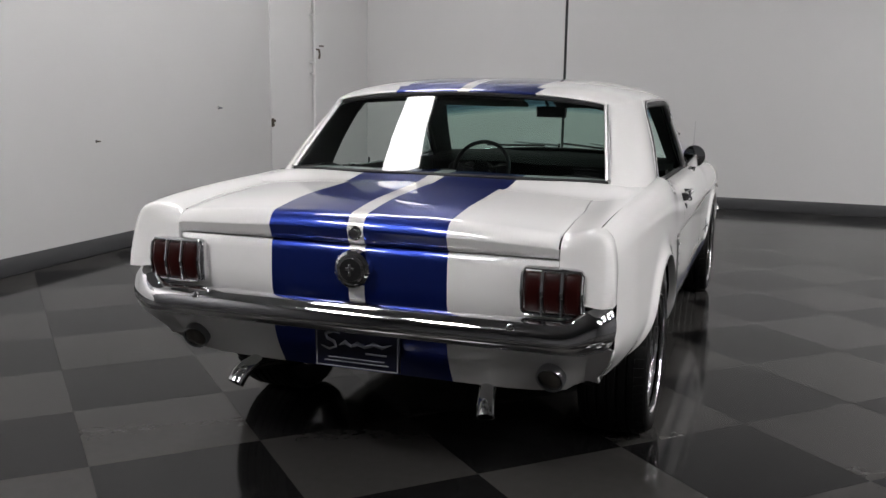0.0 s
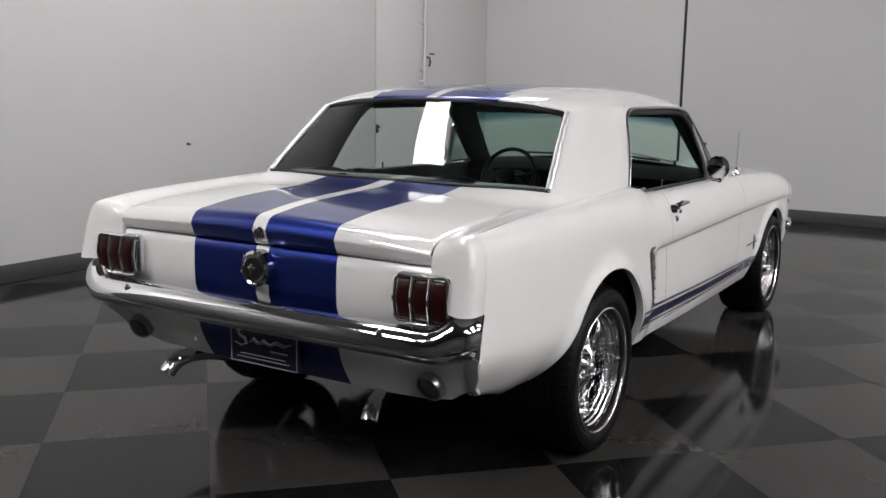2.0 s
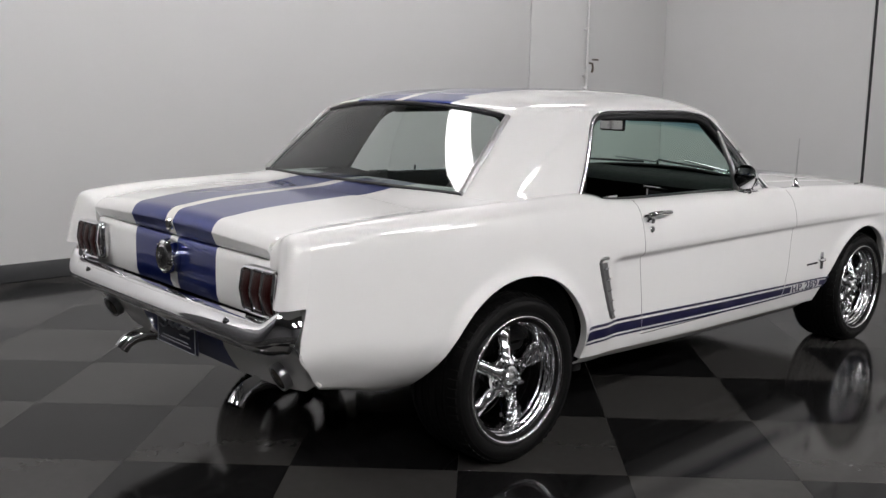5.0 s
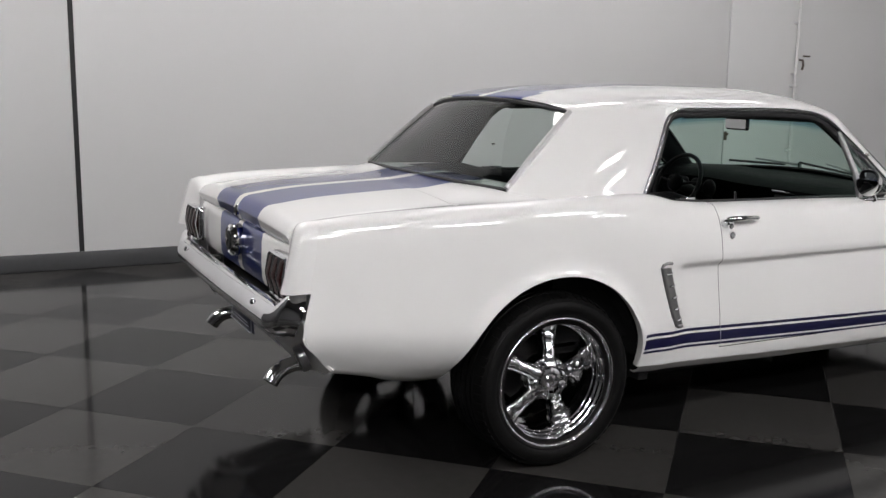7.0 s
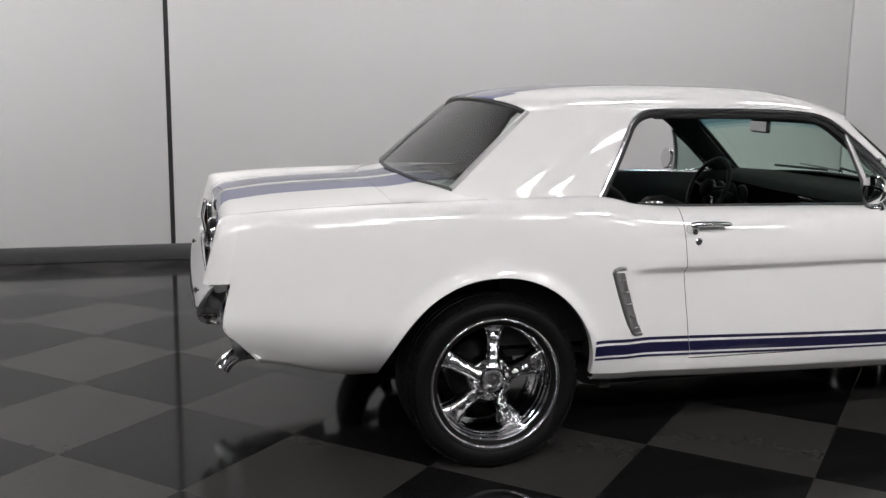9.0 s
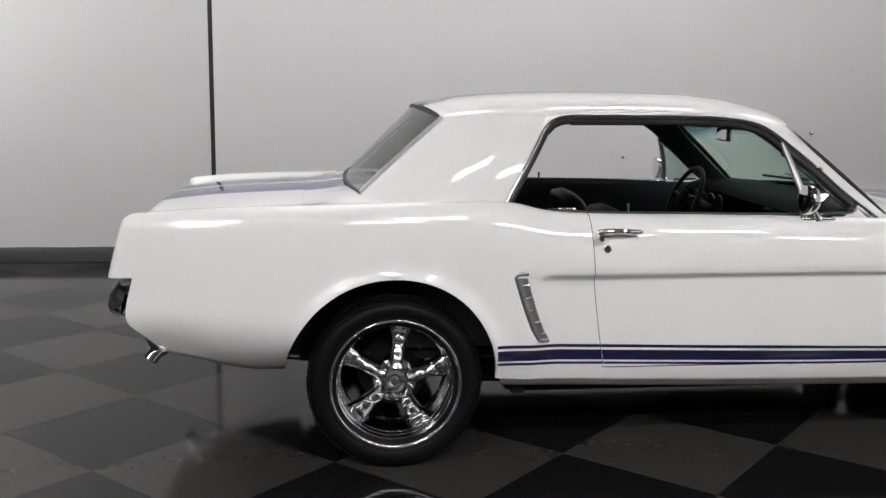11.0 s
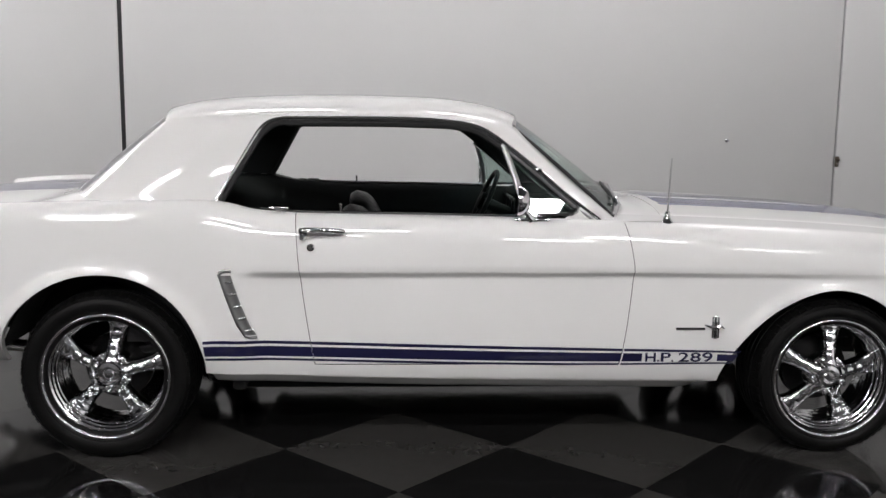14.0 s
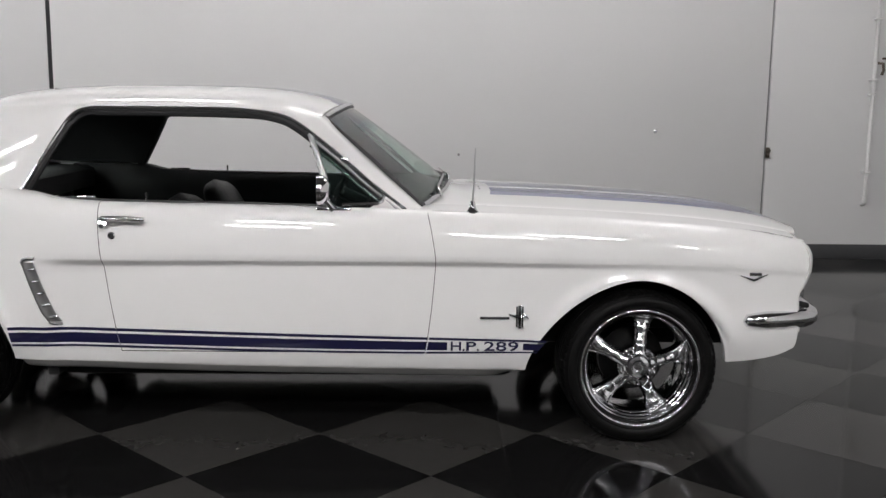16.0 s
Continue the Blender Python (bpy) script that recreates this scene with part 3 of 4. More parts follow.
for s in (-1, 1):
    face = Matrix.Translation((s * .640, -.876, .446)) @ Matrix.Rotation(radians(24), 4, "X") @ Matrix.Rotation(radians(-s * 6), 4, "Z")
    bm = lathe([(.047, .02), (.047, -.004), (.044, -.009), (.0395, -.007)], "y", 32, close=True)
    bm.transform(face)
    lamp = part("reversing_lamp", bm, TRIM, car, "round reversing lamp in a thin bright ring")
    bm = lathe([(.0405, -.003), (.030, -.012), (0, -.016)], "y", 28)
    bm.transform(face)
    part("lens", bm, CLEARLENS, lamp)
    pipe_bm = tube([(s * .36, -.35, .30), (s * .38, -.65, .33), (s * .41, -.76, .358), (s * .425, -.83, .366), (s * .436, -.875, .358), (s * .444, -.906, .340), (s * .450, -.926, .314)], [.025, .026, .027, .028, .028, .029, .029], 18, cap=False)
    part("exhaust_tip", pipe_bm, STEEL, car, "turned-down chrome exhaust tip", 35, .003)

# ---- greenhouse: roof, pillars, glass ----
ROOFC = [(.10, 1.303), (.126, 1.309), (.296, 1.342), (.547, 1.359), (.873, 1.365), (1.228, 1.359), (1.457, 1.330), (1.568, 1.293), (1.60, 1.276)]
EDGEX = [(.17, .588), (.193, .600), (.26, .632), (.36, .657), (.575, .672), (1.0, .675), (1.40, .664), (1.50, .640), (1.57, .605)]
EDGEZ = [(.17, 1.248), (.193, 1.2555), (.30, 1.266), (.575, 1.274), (1.0, 1.277), (1.30, 1.271), (1.42, 1.258), (1.50, 1.245), (1.57, 1.230)]


def roof_end(x, front):
    """y of the roof's edge over the rear window or the windscreen."""
    q = (abs(x) / .61) ** 2
    return (1.572 - .060 * q) if front else (.132 + .061 * q)


RW0, RW1 = (.672, -.118, .980), (.600, .193, 1.2555)
QW0, QW1 = (.772, .400, .962), (.673, .578, 1.274)
UC = sorted({s * v for v in (0, .022, .0415, .12, .2, .28, .36, .44, .46, .52, .60, .68, .75, .81, .86, .90, .935, .962, .980, .990, .9965, 1.0) for s in (1, -1)})
CUT = .9993


def crown(u):
    """Height of the roof across its width: 1 in the middle, 0 at the edge, where it still leans outwards."""
    g = lambda w: max(0, 1 - w ** 3.1) ** .63
    return (g(abs(u) * CUT) - g(CUT)) / (1 - g(CUT))


def calm(y, pts):
    """The curve averaged over a short stretch, less near its ends."""
    w = max(.004, min(.11, (y - .19) * .8, (1.57 - y) * .8))
    return sum(cv(y + w * d / 6, pts) for d in range(-6, 7)) / 13


VROOF = spaced(0, .2919, 14) + spaced(.2919, 1, 24)[1:]
rows = []
for v in VROOF:
    y, row = .118 + v * (1.572 - .118), []
    for u in UC:
        yy = roof_end(.61 * u, 0) * (1 - v) + roof_end(.61 * u, 1) * v
        xe, ze, zc = calm(yy, EDGEX), calm(yy, EDGEZ), calm(y, ROOFC)
        row.append((xe * u, yy, ze + (zc - ze) * crown(u)))
    rows.append(row)
lip = [[(x, y - .004, z - .005) for x, y, z in rows[0]], [(x, y + .010, z - .012) for x, y, z in rows[0]]]
bm = sheet(lip[::-1] + rows, lambda c: .028 < abs(c.x) < .305)

# the C-pillars run on from the roof's edge without a break
BASE0 = [bez(RW0, (.745, -.085, .976), (.800, .10, .972), QW0, k / 14) for k in range(15)]


def pillar(v, k):
    """Point k across the C-pillar, from rear window to quarter window, at height v."""
    top = rows[k][-1]
    x, y, z = lerp(BASE0[k], top, v)
    belly = math.sin(math.pi * min(1, max(0, v)))
    return x + .010 * belly * math.sin(math.pi * min(1, .25 + .6 * k / 14)), y, z


VS = [-.14, -.08, -.03, 0] + spaced(.05, 1.0, 19)
prow = [[pillar(v, k) for k in range(15)] for v in VS]
sheet(prow, None, bm)
sheet(flip_x(prow), None, bm)
# rolled edge of the pillar beside the rear window
for q in (1, -1):
    sheet([[(q * x, y, z), (q * (x - .006), y - .003, z - .003), (q * (x - .014), y + .010, z - .010)] for x, y, z in (r[0] for r in prow[2:])], None, bm)
roof = part("roof", bm, [WHITE, BLUE], car, "white roof with two blue stripes and broad rear pillars", 60, .010)
rows = [[(x * .985, y, z - .028) for x, y, z in r[1:-1]] for r in rows]
part("headliner", sheet(rows), HEADLINER, car, "dark headliner")

# rear window
def rear_glass(u, v, out=0.0):
    q = u * u
    b = (.672 * u, -.172 + .054 * q, .984 - .004 * q)
    t = (.597 * u, .132 + .063 * q, 1.302 - .0455 * q)
    x, y, z = lerp(b, t, v)
    bow = .004 * math.sin(math.pi * v)
    return (x, y - bow * .7 - out * .68, z + bow * .5 + out * .72)


def windscreen(u, v, out=0.0):
    q = u * u
    b = (.700 * u, 2.026 - .122 * q, .948 - .046 * q)
    t = (.608 * u, 1.572 - .055 * q, 1.286 - .048 * q)
    x, y, z = lerp(b, t, v)
    bow = .008 * math.sin(math.pi * v)
    return (x, y + bow * .6 + out * .6, z + bow * .5 + out * .75)


us, vs = spaced(-.985, .985, 28), spaced(.02, .98, 20)
part("rear_window", sheet([[rear_glass(u, v, -.004) for u in us] for v in vs]), GLASS, car, "curved rear window")
part("windscreen", sheet([[windscreen(u, v, -.004) for u in us] for v in spaced(.02, .98, 48)], lambda c: sum(c.z + .118 * c.x * c.x > z for z in (1.182, 1.196, 1.211, 1.227))), [SHADEGLASS] + SHADEBAND, car, "curved windscreen with a green tint band")


def frame_loop(fn, o):
    return [fn(u, 0, o) for u in spaced(-1, 1, 24)] + [fn(1, v, o) for v in spaced(.06, .94, 12)] + [fn(u, 1, o) for u in spaced(1, -1, 24)] + [fn(-1, v, o) for v in spaced(.94, .06, 12)] + [fn(-1, 0, o)]


for fn, nm in ((rear_glass, "rear_window_trim"), (windscreen, "windscreen_trim")):
    if fn is rear_glass:
        c = fn(0, .5, 0)
        ring = frame_loop(fn, 0.0)
        rows = [[lerp(p, c, w)[:1] + (lerp(p, c, w)[1] - .68 * o, lerp(p, c, w)[2] + .72 * o) for w, o in ((.0, -.012), (.002, .0005), (.010, .0035), (.022, .003), (.030, -.004))] for p in ring]
        part(nm, sheet(rows), SATIN, car, "bright metal window trim", 60)
        for u in (.982, -.982):
            part(nm, tube([fn(u, v, .003) for v in spaced(.015, .985, 14)], .0110, 10), SATIN, car, "bright metal window trim")
    else:
        for v in (0, 1):
            part(nm, tube([fn(u, v, .002) for u in spaced(-.97, .97, 24)], .0095, 8), BRIGHT, car, "bright metal window trim")
        for u in (1, -1):
            part("pillar_seal", tube([fn(u, v, .001) for v in spaced(.0, 1.0, 14)], .009, 8), SEAL, car, "black rubber seal")
    part("window_seal", tube([lerp(p, fn(0, .5, 0), .022) for p in frame_loop(fn, -.002)], .008, 6, cap=False), SEAL, car, "black rubber seal")

# A-pillars, window frames, drip rails
APIL = [(.748, 1.858, .885), (.742, 1.822, .912), (.722, 1.709, .996), (.705, 1.600, 1.089), (.690, 1.495, 1.170), (.683, 1.440, 1.210), (.679, 1.385, 1.240), (.677, 1.31, 1.258), (.676, 1.22, 1.266)]
WPIL = [(.716, 1.935, .880), (.705, 1.908, .902), (.675, 1.778, 1.012), (.648, 1.660, 1.115), (.626, 1.572, 1.196), (.613, 1.525, 1.243), (.609, 1.50, 1.252), (.62, 1.44, 1.262), (.63, 1.36, 1.268)]


def along(pts, t):
    """A point on a smooth line through pts, t from 0 to 1."""
    n = len(pts) - 1
    return tuple(cv(t * n, [(k, p[c]) for k, p in enumerate(pts)]) for c in range(3))


for s in (1, -1):
    rows = []
    for k in range(25):
        v = k / 24
        p, q = Vector(along(APIL, v)), Vector(along(WPIL, v))
        m1 = p.lerp(q, .25) + Vector((.009, .003, .005))
        mid = p.lerp(q, .6) + Vector((.012, .005, .008))
        rows.append([(s * c.x, c.y, c.z) for c in (p + Vector((-.03, -.004, -.004)), p, m1, mid, q, q + Vector((-.02, -.006, -.010)))])
    part("front_pillar", sheet(rows), WHITE, car, "white windscreen pillar", 60, .004)
    rows = [[(s * c.x, c.y, c.z) for c in (Vector(along(APIL, v)) + Vector((-.022, -.022, -.012)), Vector(along(APIL, v)).lerp(Vector(along(WPIL, v)), .5) + Vector((-.055, -.01, -.01)), Vector(along(WPIL, v)) + Vector((-.035, -.012, -.014)))] for v in spaced(.06, .9, 14)]
    part("pillar_inner", sheet(rows), HEADLINER, car, "dark inner pillar cover", 60, .012)
    # drip rail round the side opening, one line with the pillar's trim
    n = 9
    loop = [lerp(QW0, QW1, v) for v in spaced(0, .80, n)]
    loop = [(x + .010 * math.sin(math.pi * min(1, k / 10)), y + .004, z) for k, (x, y, z) in enumerate(loop)]
    e0, e1 = loop[-1], (cv(.66, EDGEX) + .007, .66, cv(.66, EDGEZ) - .006)
    corner = (cv(.585, EDGEX) + .007, .580, cv(.585, EDGEZ) - .008)
    turn = [bez(e0, lerp(e0, corner, .75), lerp(corner, e1, .25), e1, v) for v in spaced(.12, .88, 6)]
    top = [(cv(y, EDGEX) + .007, y, cv(y, EDGEZ) - .006) for y in spaced(.66, 1.20, 12)]
    # rounded corner of the opening
    n0, tip = (e0[0] - .004, e0[1] - .012, e0[2]), (cv(.585, EDGEX), .565, cv(.585, EDGEZ) + .002)
    n1 = (cv(.66, EDGEX), .67, cv(.66, EDGEZ) + .002)
    outer = [lerp(n0, tip, v) for v in spaced(0, .9, 4)] + [lerp(tip, n1, v) for v in spaced(0, 1, 4)]
    arc = [bez(e0, lerp(e0, corner, .75), lerp(corner, e1, .25), e1, v) for v in spaced(0, 1, 9)]
    part("corner_fill", sheet([[(s * (p[0] - .005), p[1], p[2]), (s * (p[0] + q[0]) / 2 + s * .001, (p[1] + q[1]) / 2, (p[2] + q[2]) / 2), (s * q[0], q[1], q[2])] for p, q in zip(arc, outer)]), WHITE, car, "white corner of the window opening", 60, .004)
    fall = [(x + .007, y, z) for x, y, z in (along(APIL, v) for v in spaced(.93, .06, 18))]
    part("drip_rail", tube([(s * x, y, z) for x, y, z in loop + turn + top + fall], .0072, 8), BRIGHT, car, "bright drip rail over the side window")
    inner = [(x - .014, y + .013, z - .002) for x, y, z in loop] + [(x - .014, y + .010, z - .014) for x, y, z in turn] + [(x - .014, y, z - .020) for x, y, z in top] + [(x - .012, y - .012, z - .016) for x, y, z in fall]
    part("window_seal", tube([(s * x, y, z) for x, y, z in inner], .014, 8), SEAL, car, "black window seal")
    part("pillar_trim", tube([(s * (x + .002), y - .004, z - .018) for x, y, z in fall[8:]], .0060, 8), TRIM, car, "dull pillar trim")
    # vent window: bright post, frame and glass
    post = [(.768, 1.541, .895), (.762, 1.540, .935), (.742, 1.531, 1.012), (.712, 1.500, 1.105), (.690, 1.472, 1.178)]
    vent = part("vent_window", tube([(s * x, y, z) for x, y, z in post], [.014, .014, .013, .012, .010], 8), SATIN, car, "triangular vent window with a bright frame")
    edge = [(x + .002, y - .026, z - .030) for x, y, z in (along(APIL, v) for v in spaced(.49, .20, 9))] + [(.746, 1.758, .945), (.752, 1.752, .928), (.756, 1.735, .920), (.765, 1.60, .915)]
    part("frame", tube([(s * x, y, z) for x, y, z in edge], .0070, 8), BRIGHT, vent)
    bm = bmesh.new()
    bm.faces.new([bm.verts.new((s * x, y, z)) for x, y, z in ((.768, 1.541, .908), (.695, 1.482, 1.160), (.7555, 1.748, .925))])
    part("pane", bm, GLASS, vent, "tinted pane", thick=.003)
    part("latch", block(.022, .026, .014, (s * .724, 1.607, 1.083), .004), CHROME, vent)
    part("corner_plate", sheet([[(s * .757, 1.70, .90), (s * .752, 1.80, .90), (s * .744, 1.85, .885)], [(s * .753, 1.73, .918), (s * .748, 1.79, .925), (s * .744, 1.83, .905)], [(s * .748, 1.765, .945), (s * .742, 1.775, .95), (s * .741, 1.785, .945)]]), WHITE, vent)
    # belt moulding and door top
    rows = [[(s * x, y, cv(y, ZS) + dz) for x, dz in ((cv(y, XS) + .001, -.002), (cv(y, XS) - .008, .0012), (.768, -.001), (.760, -.012), (.757, -.06))] for y in spaced(.700, 1.875, 24)]
    part("door_top", sheet(rows, lambda c: abs(c.x) < .7675), [WHITE, BLACK], car, "white top edge of the door", 60)
    rows = [[(s * x, y, cv(y, ZS) + dz) for x, dz in ((cv(y, XS) + .001, -.002), (cv(y, XS) - .010, .001), (.765, .0005), (.752, -.001), (.742, -.012), (.738, -.06))] for y in spaced(.385, .697, 14)]
    part("quarter_sill", sheet(rows, lambda c: abs(c.x) < .770), [WHITE, BLACK], car, "white sill of the quarter window", 60)
    part("belt_seal", tube([(s * .757, y, cv(y, ZS) + .001) for y in spaced(.56, 1.55, 16)], .007, 6), SEAL, car)


# ---- hood, cowl and nose ----
HOODC = [(2.10, .922), (2.25, .920), (2.5, .912), (2.7, .9025), (3.0, .886), (3.2, .867), (3.36, .844), (3.45, .818), (3.52, .787)]


def top_z(x, y):
    """Hood and fender tops."""
    xs = cv(y, XS)
    zc, zs = cv(y, HOODC), cv(y, ZS)
    t = min(1, abs(x) / xs)
    return zs + (zc - zs) * (1 - t ** 1.9)


def hood_front(x):
    return 3.50 - .10 * (abs(x) / .62) ** 2.5


HC = sorted({s * v for v in (0, .014, .028, .1, .17, .24, .31, .36, .42, .48, .54, .58, .605, .615) for s in (1, -1)})
rows = []
for k in range(31):
    v = k / 30
    rows.append([(x, 2.165 - .05 * (abs(x) / .61) ** 2 + v * (hood_front(x) - 2.165 + .05 * (abs(x) / .61) ** 2), top_z(x, 2.165 + v * (hood_front(x) - 2.165)) - .005 * ease(.598, .615, abs(x))) for x in HC])
rows.append([(x, y + .006, z - .014) for x, y, z in rows[-1]])
rows.append([(x, y - .012, z - .020) for x, y, z in rows[-1]])
part("hood", sheet(rows, lambda c: .028 < abs(c.x) < .31 and c.y > 2.2), [WHITE, BLUE], car, "white hood with two blue stripes", 55, .012)
for s in (1, -1):
    rows = []
    for y in spaced(1.94, 3.372, 34):
        xs = cv(y, XS)
        x0 = .618
        rows.append([(s * x, y, top_z(x, y) - (.006 if k == 0 else 0)) for k, x in enumerate([x0 - .001] + spaced(x0 + .001, xs, 8))])
    part("fender_top", sheet(rows), WHITE, car, "white top of the fender", 55)
rows = [[(x, y + .10 * (1 - (x / .70) ** 2) * (1 - w), top_z(abs(x), 2.12) - .003 + (1 - w) ** 1.5 * (.024 * (1 - (x / .70) ** 2) - .004)) for x in spaced(-.70, .70, 24)] for y, w in ((1.900, 0), (1.99, .35), (2.06, .7), (2.163, 1.0))]
part("cowl", sheet(rows), WHITE, car, "white cowl panel below the windscreen", 55, .01)
for s in (1, -1):
    rows = [[(s * x, y, top_z(x, max(y, 1.94)) - (0 if x < cv(y, XS) - .001 else .002)) for x in spaced(.655, cv(y, XS), 8)] for y in (1.855, 1.88, 1.91, 1.945)]
    part("cowl_side", sheet(rows), WHITE, car, "white panel at the foot of the windscreen pillar", 55)
part("cowl_gap", block(1.24, .9, .02, (0, 2.45, .80), .004), GAP, car)
for s in (1, -1):
    # headlamp end of the fender
    rows = []
    for z in spaced(.44, .785, 16):
        yn = cv(z, NOSEY)
        xo = side_x(3.37, z)
        rows.append([(s * x, yn + d, z) for x, d in ((xo, -.004), (xo - .012, .010), (xo - .04, .022), (xo - .075, .026), (xo - .09, -.02), (xo - .10, -.06))])
    part("headlamp_bezel", sheet(rows), WHITE, car, "white headlamp surround", 55, .006)
    lamp = part("headlamp", lathe([(.088, 3.30), (.088, 3.335), (.080, 3.342), (.05, 3.352), (0, 3.356)], "y", 32, (s * .655, 0, .665)), CLEARLENS, car, "round headlamp")
    part("ring", lathe([(.096, 3.325), (.097, 3.34), (.089, 3.345), (.086, 3.338)], "y", 32, (s * .655, 0, .665), close=True), CHROME, lamp)
part("grille", block(1.12, .05, .20, (0, 3.37, .665), .01), GAP, car, "dark radiator grille")
part("nose_panel", block(1.25, .18, .40, (0, 3.24, .60), .02), DARK, car)
rows = [[(x, y - .07 * (abs(x) / .78) ** 3, z) for x in spaced(-.78, .78, 24)] for y, z in ((3.37, .50), (3.41, .45), (3.405, .40), (3.37, .365), (3.32, .352))]
part("front_valance", sheet(rows), WHITE, car, "white front valance", 50, .01)
rows = []
for k in range(51):
    u = -1 + 2 * k / 50
    a = abs(u)
    if a < .74:
        x, y, nx, ny = .70 * a / .74, 3.530 - .05 * (a / .74) ** 2, 0, 1
    else:
        q = (a - .74) / .26
        g = q * math.radians(84)
        x, y, nx, ny = .70 + .168 * math.sin(g), 3.480 - .17 * (1 - math.cos(g)) - .175 * q * q, math.sin(g), math.cos(g)
    end = max(0, (a - .965) / .035)
    h = .0365 * math.sqrt(max(.45, 1 - end ** 3))
    c = .488 + .004 * ease(.8, 1, a)
    s = 1 if u >= 0 else -1
    rows.append([(s * (x + nx * d), y + ny * d, c + h * z) for d, z in ((-.045, .90), (-.026, 1.0), (-.009, .80), (-.001, .45), (.002, .05), (.0, -.30), (-.004, -.48), (-.010, -.60), (-.016, -.85), (-.028, -1.0), (-.045, -.92))])
for k in (0, -1):
    m = [sum(p[c] for p in rows[k]) / len(rows[k]) for c in range(3)]
    tip = [lerp(p, (m[0], m[1] - .014, m[2]), .55) for p in rows[k]]
    rows = [[(m[0], m[1] - .016, m[2])] * len(tip), tip] + rows if k == 0 else rows + [tip, [(m[0], m[1] - .016, m[2])] * len(tip)]
part("front_bumper", sheet(rows), CHROME, car, "slim chrome front bumper", 60, .003)
for s in (1, -1):
    part("bumper_guard", block(.05, .05, .10, (s * .36, 3.535, .51), .015, 3), CHROME, car, "chrome bumper guard")
    part("bumper_bracket", block(.03, .085, .020, (s * .765, 3.375, .545), .006, 2, Matrix.Rotation(radians(-12), 3, "X")), DARK, car)

# ---- wheels ----
TYR = .305


def rounded(pts, r):
    """A closed profile with its corners turned on a small radius."""
    out = []
    for k, p in enumerate(pts):
        p, a, b = Vector(p), Vector(pts[k - 1]), Vector(pts[(k + 1) % len(pts)])
        d, e = a - p, b - p
        q0, q1 = p + d * min(.42, r / d.length), p + e * min(.42, r / e.length)
        out += [tuple(q0), tuple(q0 * .25 + p * .5 + q1 * .25), tuple(q1)]
    return out


